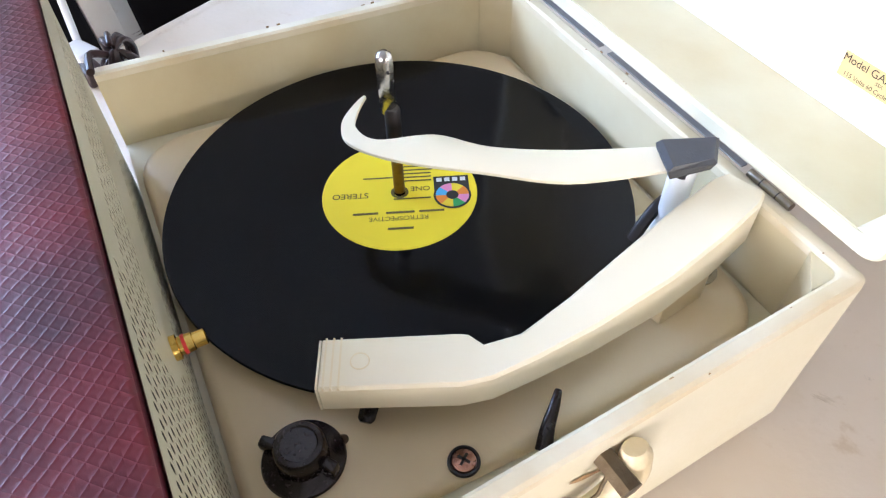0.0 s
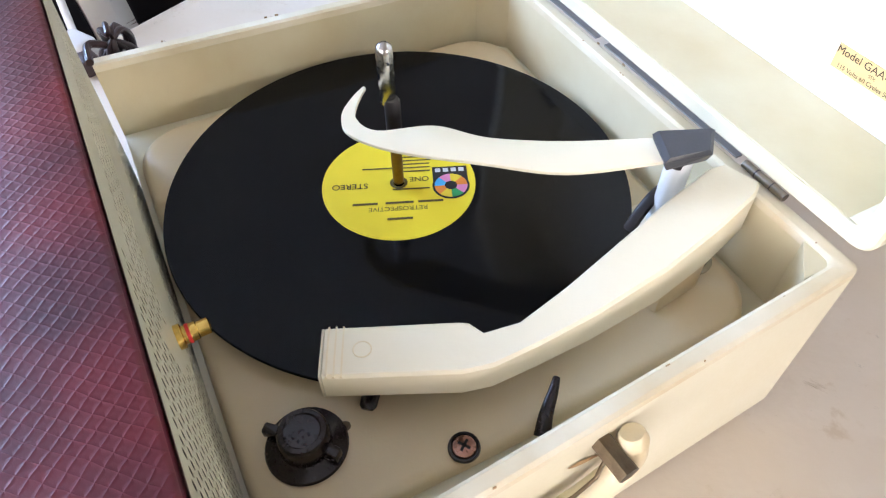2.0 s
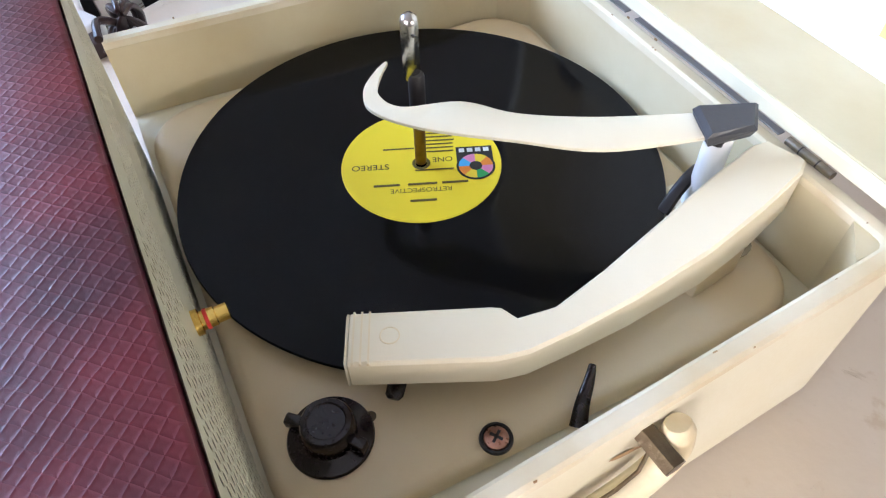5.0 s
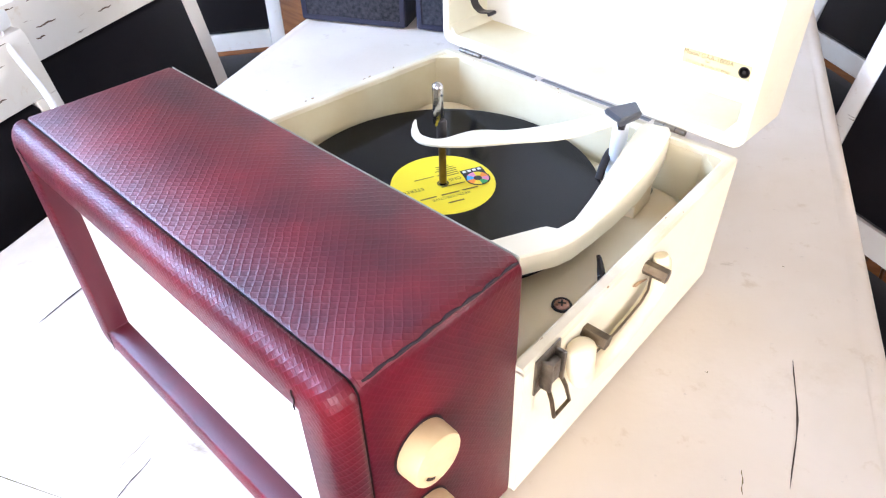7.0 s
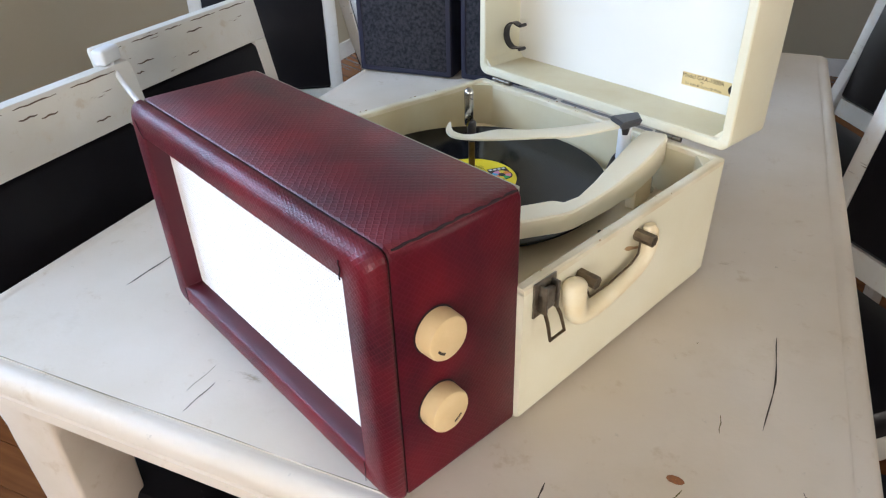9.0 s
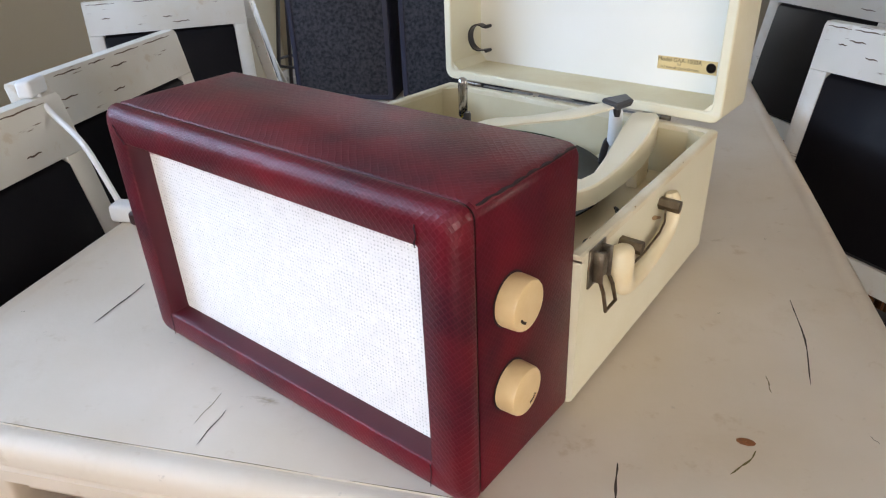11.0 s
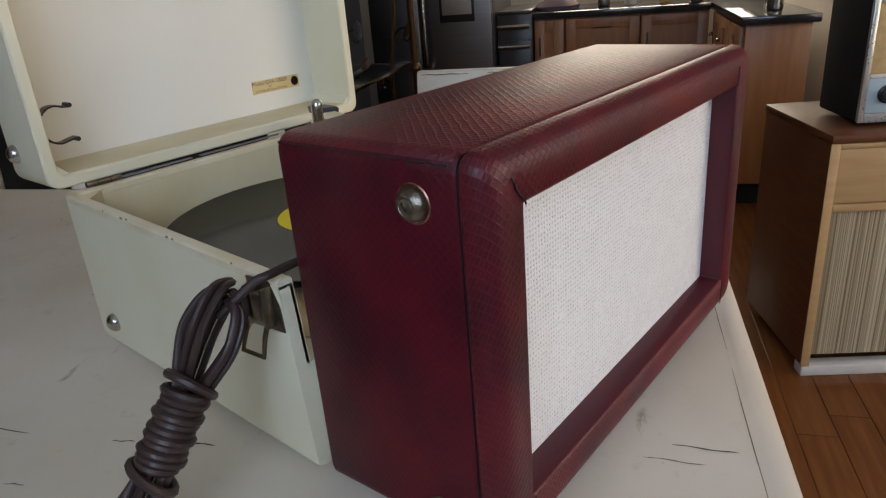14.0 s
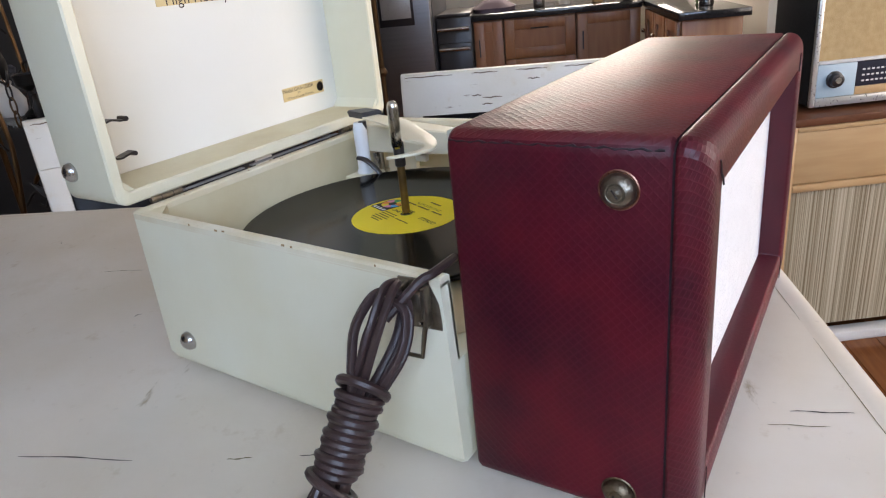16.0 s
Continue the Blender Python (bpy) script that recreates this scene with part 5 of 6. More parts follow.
def bag():
    e = thing("leather_pouch", pose(-0.195, 0.69, 0, 0, 0, 30), "low slouched black leather pouch on the table", "pouch")
    loops = []
    for z, sx, sy in ((0.001, 0.075, 0.085), (0.02, 0.085, 0.095), (0.045, 0.08, 0.088), (0.062, 0.055, 0.06)):
        loops.append([(sx * math.cos(a) * (1 + 0.06 * math.sin(3 * a + z * 40)), sy * math.sin(a) * (1 + 0.05 * math.cos(4 * a)), z + (0.004 * math.sin(5 * a) if z > 0.01 else 0)) for a in [2 * math.pi * k / 28 for k in range(28)]])
    part("pouch_body", loft(loops), LEATHER, e)
    part("strap", tube(smooth_path([(-0.05, -0.06, 0.05), (-0.06, -0.09, 0.07), (0.0, -0.10, 0.075), (0.05, -0.07, 0.06), (0.05, -0.03, 0.05)]), 0.006, 8, True, None, 0.4), LEATHER, e)
    part("buckle", tube([(-0.06 + 0.010 * math.cos(a), -0.098, 0.055 + 0.010 * math.sin(a)) for a in [2 * math.pi * k / 14 for k in range(15)]], 0.0016, 6, False), STEEL, e)


bag()

# ---------------------------------------------------------------- chairs


def chair(m, label, top=0.900):
    """White painted chair, black padded seat and back; its front looks along -y, origin on the floor under the back."""
    e = thing("dining_chair", m, label, "chair", "chairs round the table")
    w, lean = 0.42, 0.10

    def back(z):
        return 0.02 + lean * max(0, (z - 0.45)) / 0.5

    for s in (-1, 1):
        part("leg", loft([[(x, y + (back(z) if z > 0.45 else 0.03 * (0.45 - z)), z) for x, y in rrect(0.038, 0.030, 0.004, 2, s * (w / 2 - 0.019), 0)] for z in (0, 0.2, 0.45, 0.62, 0.78, top - 0.085)]), CHAIR_PAINT, e)
        part("front_leg", loft([[(x, y, z) for x, y in rrect(q, q, 0.004, 2, s * (w / 2 - 0.025), -0.38)] for z, q in ((0, 0.028), (0.42, 0.040))]), CHAIR_PAINT, e)
        part("side_rail", box((s * (w / 2 - 0.02) - 0.011, -0.36, 0.36), (s * (w / 2 - 0.02) + 0.011, 0.0, 0.42), 0.003), CHAIR_PAINT, e)
        part("stretcher", box((s * (w / 2 - 0.025) - 0.009, -0.365, 0.16), (s * (w / 2 - 0.025) + 0.009, 0.01, 0.185), 0.003), CHAIR_PAINT, e)
    part("front_rail", box((-w / 2 + 0.045, -0.391, 0.36), (w / 2 - 0.045, -0.369, 0.42), 0.003), CHAIR_PAINT, e)
    part("top_rail", loft([[(x, y + back(z), z) for x, y in rrect(w, q, 0.004, 2)] for z, q in ((top - 0.084, 0.030), (top - 0.05, 0.031), (top - 0.006, 0.030), (top, 0.022))]), CHAIR_PAINT, e, "worn white top rail")
    random.seed(int(1000 * (m.translation.x + m.translation.y)))
    x0 = -w / 2 + 0.01
    while x0 < w / 2 - 0.05:
        l = random.uniform(0.03, 0.11)
        x1 = min(x0 + l, w / 2 - 0.01)
        zz = top - 0.0062
        part("worn_streak", tube([(x0 + (x1 - x0) * k / 6, back(zz) - 0.0146 + 0.0003 * math.sin(3 * k), zz + 0.0008 * math.sin(2.1 * k)) for k in range(7)], 0.001, 5, True, [0.0004 + 0.0009 * math.sin(math.pi * (0.08 + 0.84 * k / 6)) for k in range(7)]), BARE_WOOD, e, "paint rubbed through to brown wood")
        x0 = x1 + random.uniform(0.004, 0.05)
    for k in range(4):
        x0, zz, l = random.uniform(-0.17, 0.12), top - random.uniform(0.02, 0.07), random.uniform(0.015, 0.045)
        part("worn_streak", tube([(x0 + l * q / 5, back(zz) - 0.0152, zz + 0.001 * math.sin(2 * q + k)) for q in range(6)], 0.0012, 5, True, [0.0003 + 0.0011 * math.sin(math.pi * (0.1 + 0.8 * q / 5)) for q in range(6)]), BARE_WOOD, e, "paint rubbed through to brown wood")
    part("lower_rail", loft([[(x, y + back(z), z) for x, y in rrect(w - 0.078, 0.024, 0.003, 2)] for z in (0.475, 0.52)]), CHAIR_PAINT, e)
    part("back_pad", loft([[(x, y + back(z), z) for x, y in rrect(w - 0.076 - 2 * i, q, 0.004, 3)] for z, q, i in ((0.521, 0.012, 0.003), (0.53, 0.030, 0.0), (0.68, 0.036, 0.0), (top - 0.095, 0.030, 0.0), (top - 0.086, 0.012, 0.003))]), BLACK_VINYL, e, "black vinyl back pad")
    part("seat", slab(w - 0.01, 0.40, 0.03, [(0.01, 0.421), (0.0, 0.428), (0.0, 0.455), (0.012, 0.470), (0.05, 0.476)], 5, 0, -0.195), BLACK_VINYL, e, "black vinyl padded seat")
    return e


def at_uv(u, v, turn):
    return UV @ pose(u, v, FLOOR_Z, 0, 0, turn)


chair(at_uv(-0.535, -0.070, 90), "white painted chair with black vinyl, pushed to the table", 0.91)
chair(at_uv(-0.630, 0.375, 90), "white painted chair with black vinyl, beside another chair", 0.91)
chair(at_uv(-1.025, 0.985, 32), "white painted chair with black vinyl, standing off by the wall")
chair(at_uv(-0.945, 1.480, 118), "white painted chair with black vinyl, turned sideways")
chair(at_uv(0.76, -0.055, -90), "white painted chair with black vinyl at the table's side", 0.885)
chair(at_uv(0.578, 0.545, -50.0), "white painted chair with black vinyl, turned at an angle", 0.903)
chair(at_uv(0.60, 1.35, -60), "white painted chair with black vinyl at the table's far corner")

# ---------------------------------------------------------------- the display stand behind the chairs


def display_stand():
    e = thing("display_stand", UV @ pose(1.08, 0.92, FLOOR_Z), "brass rod display stand with glass shelves", "stand")
    hw, hd = 0.27, 0.62
    for sx in (-1, 1):
        for sy in (-1, 0, 1):
            post = part("post", lathe([(0.009, 0), (0.009, 1.75), (0.014, 1.76), (0.006, 1.79), (0.001, 1.80)], 12, pose(sx * hw, sy * hd, 0)), RUST_BRASS, e)
            for z in (0.24, 0.83, 1.25):
                part("collar", lathe([(0.010, -0.012), (0.016, -0.004), (0.016, 0.004), (0.010, 0.012)], 12, pose(sx * hw, sy * hd, z)), RUST_BRASS, post)
    random.seed(21)
    for sx in (-1, 1):
        for y in (-0.55, -0.40, -0.24, -0.10, 0.12, 0.30, 0.50):
            x = sx * (hw + 0.025)
            stem = part("iron_stem", tube(smooth_path([(x + random.uniform(-0.012, 0.012), y + random.uniform(-0.02, 0.02), 0.01 + 0.2 * k) for k in range(9)], 4), 0.0055, 6), IRON if random.random() < 0.5 else RUST_BRASS, e, "wrought iron stem")
            for k in range(9):
                z, sd = 0.55 + 0.125 * k + random.uniform(-0.03, 0.03), random.choice((-1, 1))
                curl = [(x, y, z), (x, y + sd * 0.030, z + 0.030), (x, y + sd * 0.055, z + 0.022), (x, y + sd * 0.050, z - 0.004), (x, y + sd * 0.034, z + 0.002)]
                part("scroll", tube(smooth_path(curl, 4), 0.003, 5), IRON, stem)
                lm = pose(x, y + sd * 0.052, z + 0.030, random.uniform(-50, 50), random.uniform(-30, 30), random.uniform(0, 90)) @ Matrix.Diagonal((0.022, 0.010, 0.034, 1))
                part("leaf", lathe([(0.02, -1.0), (0.55, -0.6), (0.8, -0.1), (0.6, 0.4), (0.25, 0.8), (0.02, 1.0)], 8, lm), random.choice((IRON, IRON, RUST_BRASS, GREY_DARK)), stem)
    for z in (0.225, 0.84, 1.28, 1.66):
        part("shelf", box((-hw + 0.01, -hd + 0.01, z), (hw - 0.01, hd - 0.01, z + 0.008), 0.001), GLASS, e, "clear glass shelf")
    return e


display_stand()


def figurine(m):
    """A plain white and navy china figure, one mesh."""
    parts = [lathe([(0.045, 0), (0.05, 0.008), (0.048, 0.016), (0.03, 0.02)], 24),
             lathe([(0.030, 0.018), (0.034, 0.045), (0.026, 0.075), (0.030, 0.100), (0.026, 0.125), (0.012, 0.135)], 20),
             lathe([(0.002, 0.130), (0.020, 0.140), (0.025, 0.157), (0.022, 0.175), (0.010, 0.186)], 20),
             lathe([(0.026, 0.176), (0.030, 0.182), (0.026, 0.194), (0.016, 0.198), (0.002, 0.199)], 20)]
    for s in (-1, 1):
        parts.append(tube(smooth_path([(s * 0.024, 0, 0.118), (s * 0.044, -0.010, 0.095), (s * 0.036, -0.032, 0.085)]), 0.009, 8))
        parts.append(tube(smooth_path([(s * 0.016, -0.01, 0.045), (s * 0.022, -0.042, 0.040), (s * 0.022, -0.050, 0.012)]), 0.012, 8))
    bm = join(*parts)
    for f in bm.faces:
        z = f.calc_center_median().z
        f.material_index = 1 if 0.098 < z < 0.132 or 0.018 < z < 0.03 else 0
    ob = obj("figurine", bm, [CHINA, NAVY_CLOTH])
    ob.matrix_world = m
    return tagged(ob, "small white and navy china figurine on a shelf", "figurine")


figurine(UV @ pose(0.945, 0.60, FLOOR_Z + 0.849, 0, 0, 10))


def vase(name, m, prof, material, label, category="vase", ribs=0):
    bm = lathe(prof, 98 if ribs else 32)
    if ribs:
        for v in bm.verts:
            a = math.atan2(v.co.y, v.co.x)
            k = 1 + 0.07 * math.cos(ribs * a)
            v.co.x *= k
            v.co.y *= k
    ob = obj(name, bm, material)
    ob.matrix_world = m
    return tagged(ob, label, category)


vase("glass_vase", UV @ pose(0.965, 0.71, FLOOR_Z + 0.2335), [(0.05, 0), (0.09, 0.05), (0.12, 0.13), (0.11, 0.20), (0.06, 0.26), (0.07, 0.28), (0.065, 0.279), (0.1, 0.15)], ORANGE, "ribbed orange glass vase on a glass shelf", "vase", 14)
vase("red_vase", UV @ pose(0.95, 0.39, FLOOR_Z + 0.2335), [(0.05, 0), (0.055, 0.02), (0.03, 0.12), (0.04, 0.20), (0.072, 0.28), (0.068, 0.335), (0.04, 0.36), (0.036, 0.358), (0.05, 0.28)], mat("red_glaze", (0.40, 0.02, 0.012), 0.25), "tall glossy red vase on a glass shelf", "vase")
random.seed(11)
ORN = [[(0.026, 0), (0.030, 0.006), (0.010, 0.02), (0.008, 0.06), (0.030, 0.075), (0.034, 0.10), (0.030, 0.102), (0.024, 0.08)],
       [(0.030, 0), (0.036, 0.01), (0.040, 0.04), (0.028, 0.065), (0.014, 0.08), (0.018, 0.09), (0.004, 0.098)],
       [(0.020, 0), (0.022, 0.005), (0.006, 0.012), (0.006, 0.12), (0.016, 0.124), (0.020, 0.14), (0.008, 0.15)],
       [(0.045, 0), (0.05, 0.004), (0.055, 0.020), (0.05, 0.022), (0.03, 0.008)],
       [(0.018, 0), (0.024, 0.02), (0.026, 0.05), (0.014, 0.075), (0.011, 0.10), (0.014, 0.105), (0.006, 0.107)]]
TEAL = mat("teal_glaze", (0.10, 0.20, 0.22), 0.25)
for k in range(52):
    u, v = random.uniform(0.86, 1.30), random.uniform(0.68, 1.50)
    z = random.choice((0.849, 0.849, 0.849, 1.289, 0.849, 0.2335))
    s = random.uniform(0.5, 1.15)
    tilt = random.uniform(-4, 4)
    vase("ornament", UV @ pose(u, v, FLOOR_Z + z) @ Matrix.Diagonal((s, s * random.uniform(0.6, 1), s, 1)), random.choice(ORN), random.choice((CHINA, GREY_DARK, IRON, IRON, RUST_BRASS, NAVY_CLOTH, TEAL, GREY_DARK)), "small ornament on a crowded glass shelf", "ornament")


def iron_chain(u, v, top, low):
    """A thin hanging iron chain of oval links."""
    e = thing("hanging_chain", UV @ pose(u, v, 0), "thin dark iron chain hanging from the stand", "chain", "chains on the stand")
    n = int((top - low) / 0.030)
    for k in range(n):
        z = top - 0.018 - 0.030 * k
        ring = [(0.007 * math.cos(2 * math.pi * a / 12), 0.0, z + 0.018 * math.sin(2 * math.pi * a / 12)) for a in range(13)]
        bm = tube(ring, 0.0022, 5, False)
        bm.transform(pose(0, 0, 0, 0, 0, 90 * (k % 2)))
        part("link", bm, RUST_BRASS if k % 3 else IRON, e)
    return e


for u, v, low in ((0.82, 0.47, -0.30), (0.82, 0.66, -0.20), (0.82, 1.02, 0.05), (0.82, 1.16, 0.10)):
    iron_chain(u, v, FLOOR_Z + 1.66, low)


def stool(m):
    """Dark metal bar stool with splayed legs."""
    e = thing("bar_stool", m, "dark metal bar stool with splayed legs before the glazed opening", "stool", "stools by the window")
    part("seat", lathe([(0.15, 0.66), (0.165, 0.668), (0.165, 0.695), (0.15, 0.705), (0.001, 0.708)], 28), BLACK_VINYL, e)
    for k in range(4):
        a = radians(45 + 90 * k)
        part("leg", tube([(0.11 * math.cos(a), 0.11 * math.sin(a), 0.66), (0.21 * math.cos(a), 0.21 * math.sin(a), 0.002)], 0.012, 8), GREY_DARK, e)
    part("foot_ring", tube([(0.172 * math.cos(2 * math.pi * k / 24), 0.172 * math.sin(2 * math.pi * k / 24), 0.25) for k in range(25)], 0.008, 6, False), GREY_DARK, e)
    return e


stool(at_uv(-1.62, 3.05, 10))
stool(at_uv(-1.15, 2.85, 40))

# ---------------------------------------------------------------- console and radio


def console():
    e = thing("stereo_console", pose(1.395, -0.150, FLOOR_Z, 0, 0, -53.5), "walnut stereo console with oak band and tweed cloth", "console")
    w, d, h = 1.15, 0.40, 0.655
    part("carcass", join(box((0, 0, 0.03), (0.02, d, h - 0.021), 0.002), box((w - 0.02, 0, 0.03), (w, d, h - 0.021), 0.002), box((0.0205, d - 0.01, 0.03), (w - 0.0205, d, h - 0.021))), DARK_WOOD, e)
    part("top", box((-0.004, -0.008, h - 0.02), (w + 0.004, d, h), 0.003), DARK_WOOD, e)
    part("drawer_band", box((0.021, 0.0, h - 0.170), (w - 0.021, 0.03, h - 0.035), 0.003), PALE_WOOD, e, "pale oak front band")
    part("trim_strip", box((0.021, -0.004, h - 0.192), (w - 0.021, 0.03, h - 0.172), 0.003), PALE_WOOD, e)
    part("trim_strip", box((0.021, -0.004, h - 0.034), (w - 0.021, 0.03, h - 0.0215), 0.003), PALE_WOOD, e)
    part("grille_cloth", box((0.021, 0.008, 0.06), (w - 0.021, 0.03, h - 0.194)), TWEED, e, "brown and straw tweed cloth")
    part("plinth", box((0.0, -0.004, 0.0), (w, 0.04, 0.0295), 0.003), TRIM, e, "white base strip")
    part("front_post", box((-0.003, -0.004, 0.03), (0.0195, 0.0, h - 0.021), 0.001), PALE_WOOD, e)
    r = thing("table_radio", pose(1.395, -0.150, FLOOR_Z + h, 0, 0, -53.5) @ pose(0.075, 0.055, 0), "cream and silver table radio on the console", "radio")
    rw, rh, rd = 0.52, 0.30, 0.20
    part("radio_body", box((0, 0.006, 0.012), (rw, rd, rh), 0.010, 3), DARK_IN, r)
    part("front_panel", join(box((0, -0.004, 0.012), (0.014, 0.008, rh), 0.003), box((rw - 0.014, -0.004, 0.012), (rw, 0.008, rh), 0.003), box((0.0142, -0.004, rh - 0.016), (rw - 0.0142, 0.008, rh), 0.003), box((0.0142, -0.004, 0.012), (rw - 0.0142, 0.008, 0.034), 0.003)), SILVER, r, "silver front surround")
    part("speaker_cloth", box((0.0145, 0.0, 0.126), (rw - 0.0145, 0.007, rh - 0.0165)), mat("gold_radio_cloth", (0.50, 0.36, 0.18), 0.85, 0, (0.40, 0.27, 0.12), 60, 0.5, 300, 0.4), r, "straw coloured cloth")
    part("divider", box((0.0145, -0.004, 0.117), (rw - 0.0145, 0.008, 0.1255), 0.002), TRIM, r)
    part("control_plate", box((0.0145, -0.002, 0.0345), (0.115, 0.007, 0.1165), 0.002), mat("pale_blue_plate", (0.42, 0.55, 0.62), 0.4), r, "pale blue control plate")
    part("dial", box((0.1155, -0.001, 0.055), (rw - 0.0145, 0.007, 0.1165), 0.001), mat("dark_dial_glass", (0.035, 0.036, 0.05), 0.12), r, "dark tuning dial")
    part("scale_marks", join(*[box((0.13 + 0.012 * k, -0.0016, z), (0.137 + 0.012 * k, -0.0011, z + 0.004)) for k in range(30) for z in (0.066, 0.080, 0.094)]), TRIM, r)
    part("dial_strip", box((0.1155, -0.003, 0.0345), (rw - 0.0145, 0.007, 0.0545), 0.001), PALE_WOOD, r)
    kn = part("tuning_knob", lathe([(0.021, 0), (0.021, 0.004), (0.017, 0.006), (0.016, 0.018), (0.012, 0.020), (0.001, 0.020)], 28, pose(0.058, -0.002, 0.078, 90, 0, 0)), BLACK, r)
    part("knob_cap", lathe([(0.008, 0.0201), (0.007, 0.0215), (0.001, 0.0215)], 20, pose(0.058, -0.002, 0.078, 90, 0, 0)), STEEL, kn)
    for x in (0.05, rw - 0.05):
        part("foot", lathe([(0.012, 0), (0.013, 0.012)], 14, pose(x, 0.05, 0)), BLACK, r)
    return e


console()

# ---------------------------------------------------------------- kitchen
KU, KV, CTR = 3.55, 0.13, 0.045


def base_cabinet(v0, v1, drawers, label):
    e = thing("base_cabinet", UV @ pose(KU, v0 + KV, FLOOR_Z), label, "cabinet", "kitchen cabinets")
    w, h = v1 - v0, CTR - 0.035 - FLOOR_Z
    part("carcass", box((0.021, 0.002, 0.10), (0.58, w - 0.002, h)), CAB_WOOD, e)
    part("toe_kick", box((0.07, 0.002, 0), (0.58, w - 0.002, 0.099)), DARK_IN, e)

    def panel(a, b, z0, z1, name):
        f = 0.055
        p = part(name, join(box((0, a, z0), (0.02, a + f, z1), 0.002), box((0, b - f, z0), (0.02, b, z1), 0.002), box((0, a + f + 0.0003, z0), (0.02, b - f - 0.0003, z0 + f), 0.002), box((0, a + f + 0.0003, z1 - f), (0.02, b - f - 0.0003, z1), 0.002), box((0.008, a + f - 0.002, z0 + f - 0.002), (0.019, b - f + 0.002, z1 - f + 0.002))), CAB_WOOD, e)
        return p

    if drawers:
        n = drawers
        for k in range(n):
            z1 = h - 0.01 - k * (h - 0.12) / n
            z0 = h - 0.004 - (k + 1) * (h - 0.12) / n
            p = panel(0.006, w - 0.006, z0, z1, "drawer")
            part("handle", tube([(-0.022, w / 2 - 0.05, z1 - 0.05), (-0.022, w / 2 + 0.05, z1 - 0.05)], 0.004, 8), BLACK, p)
    else:
        p = panel(0.006, w - 0.006, 0.11, h - 0.01, "door")
        part("handle", tube([(-0.022, w - 0.035, h - 0.20), (-0.022, w - 0.035, h - 0.10)], 0.004, 8), BLACK, p)
    return e


base_cabinet(-0.50, -0.09, 3, "cherry wood base cabinet with three drawers")
base_cabinet(-0.088, 0.085, 0, "narrow cherry wood base cabinet with one door")
base_cabinet(-0.86, -0.502, 0, "cherry wood base cabinet with one door")
tagged(obj("countertop", join(box((KU - 0.03, -0.86 + KV, CTR - 0.034), (KU + 0.62, 0.085 + KV, CTR), 0.004, m=UV), box((2.55, -1.16 + KV, CTR - 0.034), (KU + 0.62, -0.865 + KV, CTR), 0.004, m=UV)), GRANITE), "polished black granite countertop", "countertop")


def peninsula():
    e = thing("peninsula_cabinet", UV @ pose(2.60, -1.14 + KV, FLOOR_Z), "cherry wood peninsula cabinet under the counter", "cabinet")
    h = CTR - 0.035 - FLOOR_Z
    part("carcass", box((0.0, 0.0, 0.10), (0.93, 0.25, h), 0.002), CAB_WOOD, e)
    part("toe_kick", box((0.03, 0.03, 0), (0.93, 0.22, 0.099)), DARK_IN, e)
    for a in (0.02, 0.33, 0.63):
        p = part("door", join(box((a, 0.2505, 0.11), (a + 0.05, 0.268, h - 0.01), 0.002), box((a + 0.23, 0.2505, 0.11), (a + 0.28, 0.268, h - 0.01), 0.002), box((a + 0.0503, 0.2505, h - 0.06), (a + 0.2297, 0.268, h - 0.01), 0.002), box((a + 0.0503, 0.2505, 0.11), (a + 0.2297, 0.268, 0.16), 0.002), box((a + 0.048, 0.2505, 0.158), (a + 0.232, 0.258, h - 0.058))), CAB_WOOD, e)
        part("handle", lathe([(0.006, 0), (0.012, 0.012), (0.008, 0.02)], 12, pose(a + 0.26, 0.268, h - 0.12, -90, 0, 0)), STEEL, p)


peninsula()


def oven():
    e = thing("oven_range", UV @ pose(KU - 0.03, 0.09 + KV, FLOOR_Z), "black and steel oven range", "oven")
    w, h = 0.20, CTR - FLOOR_Z
    part("oven_body", box((0.0, 0.0, 0.03), (0.60, w, h), 0.004), BLACK, e)
    part("oven_door", box((-0.02, 0.006, 0.20), (-0.001, w - 0.006, h - 0.14), 0.004), BLACK, e)
    for z in (h - 0.06, h - 0.17):
        part("oven_handle", tube([(-0.055, 0.01, z), (-0.055, w - 0.01, z)], 0.011, 12), STEEL, e, "bright steel bar handle")
    part("hob", box((0.0, 0.002, h + 0.0005), (0.60, w - 0.002, h + 0.02), 0.003), BLACK, e)


oven()


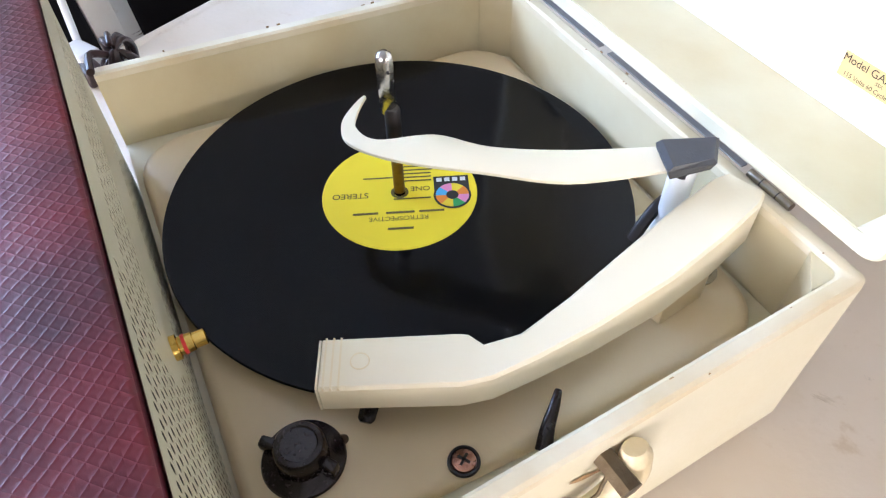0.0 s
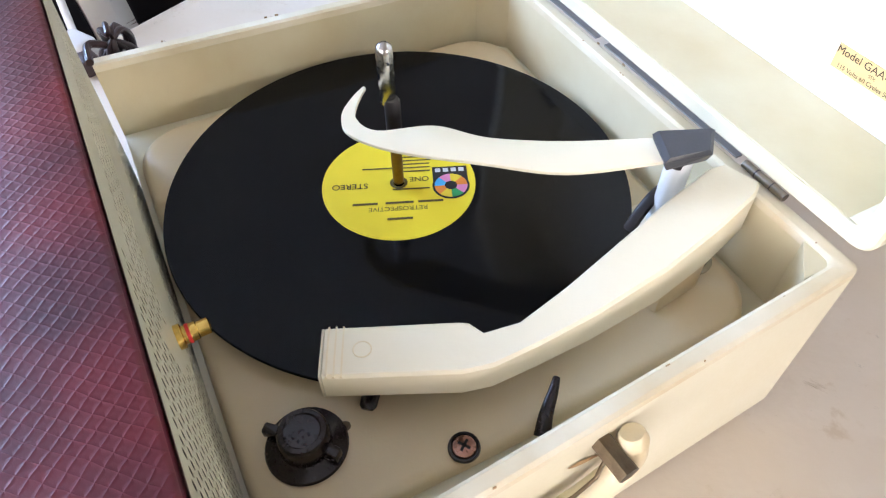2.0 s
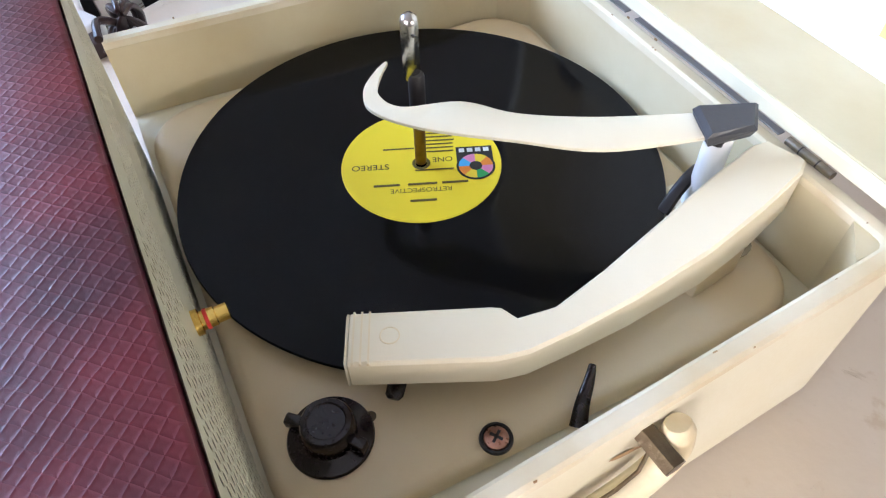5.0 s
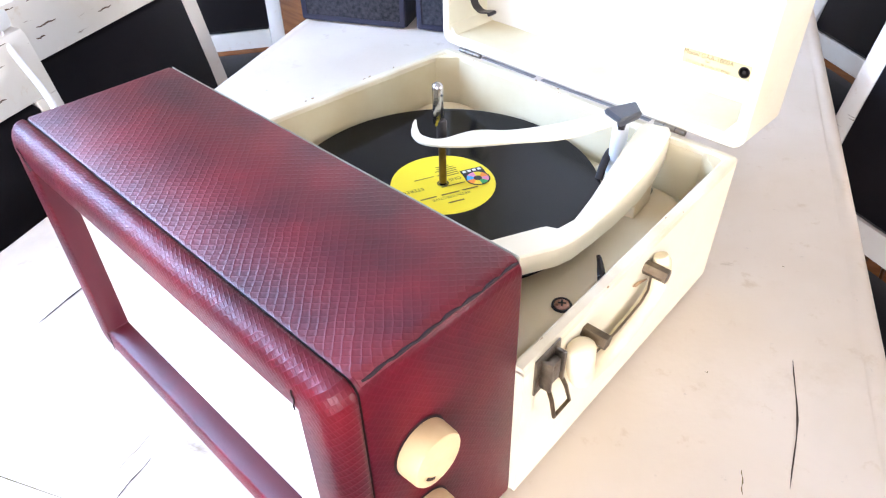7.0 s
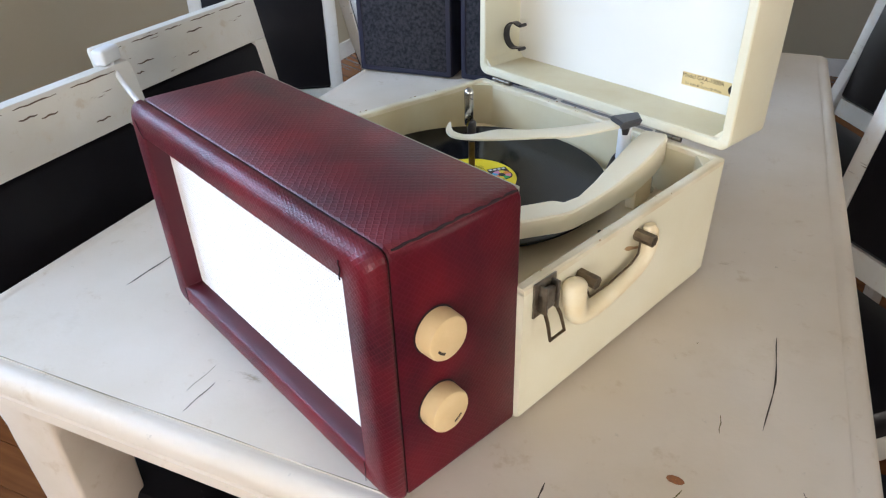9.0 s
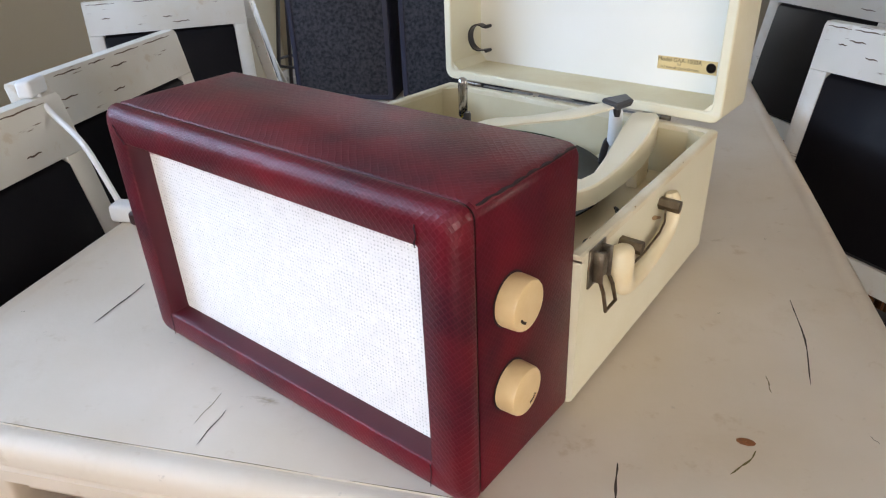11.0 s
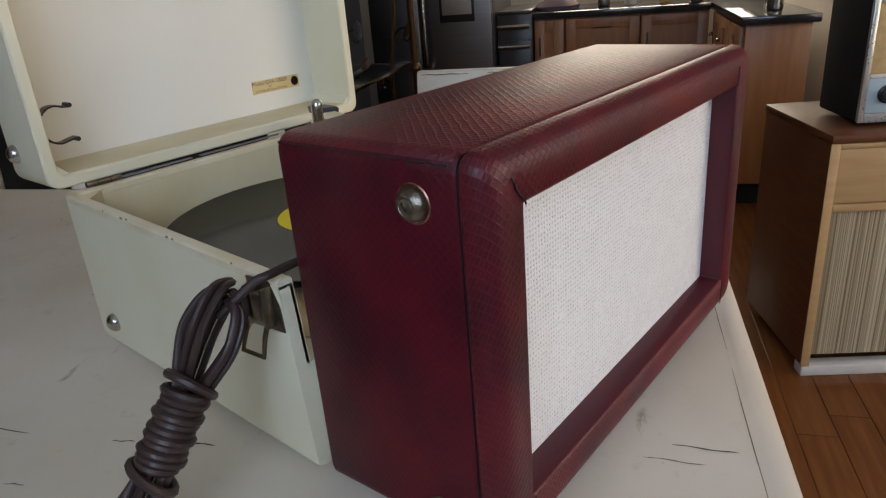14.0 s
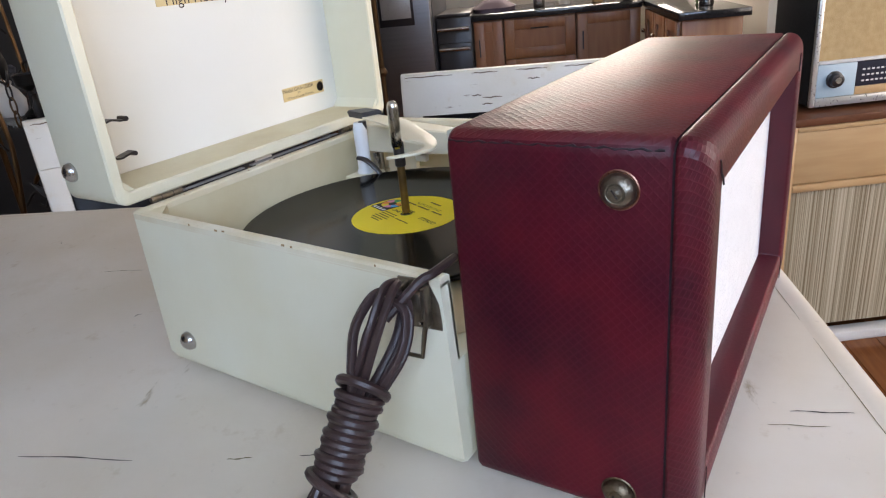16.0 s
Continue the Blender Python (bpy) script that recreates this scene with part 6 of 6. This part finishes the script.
def fridge():
    e = thing("fridge", UV @ pose(KU - 0.12, 0.30 + KV, FLOOR_Z), "tall brushed steel fridge with a water dispenser", "fridge")
    part("fridge_body", box((0.05, 0, 0.02), (0.75, 0.84, 1.78), 0.006), GREY_DARK, e)
    for a, b in ((0.004, 0.415), (0.425, 0.836)):
        dr = part("fridge_door", box((0.0, a, 0.04), (0.046, b, 1.77), 0.012, 3), INOX, e, "brushed steel door")
        y = b - 0.035 if a < 0.1 else a + 0.035
        part("fridge_handle", tube(smooth_path([(-0.005, y, 0.55), (-0.06, y, 0.62), (-0.065, y, 1.0), (-0.06, y, 1.45), (-0.005, y, 1.52)]), 0.013, 10), STEEL, dr, "curved steel handle")
    dp = part("dispenser", box((-0.004, 0.10, 0.80), (0.0, 0.30, 1.18), 0.002), BLACK, e, "black water dispenser")
    part("dispenser_recess", box((-0.006, 0.115, 0.84), (-0.0045, 0.285, 1.02), 0.0005), SILVER, dp)
    part("dispenser_panel", box((-0.006, 0.115, 1.035), (-0.0045, 0.285, 1.165), 0.0005), mat("blue_grey_panel", (0.25, 0.33, 0.40), 0.2), dp)


fridge()
vase("folded_cloth", UV @ pose(KU + 0.22, -0.03 + KV, CTR + 0.001), [(0.12, 0), (0.13, 0.02), (0.09, 0.045), (0.06, 0.06), (0.01, 0.066)], mat("mauve_cloth", (0.14, 0.10, 0.13), 0.9), "crumpled mauve cloth on the countertop", "cloth", 5)
for k, (u, v, hgt, c) in enumerate(((KU + 0.2, -0.30, 0.20, STEEL), (KU + 0.25, -0.45, 0.12, CHINA), (KU + 0.2, -0.64, 0.10, PALE_WOOD), (KU + 0.12, -0.80, 0.24, GREY_DARK), (2.95, -1.05, 0.28, mat("green_bottle_glass", (0.10, 0.16, 0.05), 0.1)), (2.80, -1.03, 0.22, STEEL))):
    vase("bottle" if hgt > 0.15 else "jar", UV @ pose(u, v + KV, CTR + 0.001), [(0.030, 0), (0.034, 0.006), (0.034, hgt * 0.6), (0.016, hgt * 0.8), (0.013, hgt * 0.98), (0.010, hgt)], c, "kitchen bottle or jar on the black countertop", "bottle")

# ---------------------------------------------------------------- floorboards
BOARD_W = 0.092
bw = {}
FLOOR = bpy.data.objects["floor"]
random.seed(5)
row = 0
v = -1.6
while v < 1.9:
    u = -1.0 - random.random() * 0.8
    while u < 3.4:
        L = random.choice((0.7, 0.95, 1.2))
        if u + L > U0 + 0.02:
            if L not in bw:
                me_b = box((0, 0, -0.006), (L - 0.002, BOARD_W - 0.0016, 0), 0.0008, 1)
                me = bpy.data.meshes.new("floorboard")
                me_b.to_mesh(me)
                me_b.free()
                me.materials.append(FLOOR_WOOD)
                bw[L] = me
            o = new("floorboard", bw[L])
            o.matrix_world = UV @ pose(u, v, FLOOR_Z)
            o.parent = FLOOR
        u += L
    v += BOARD_W
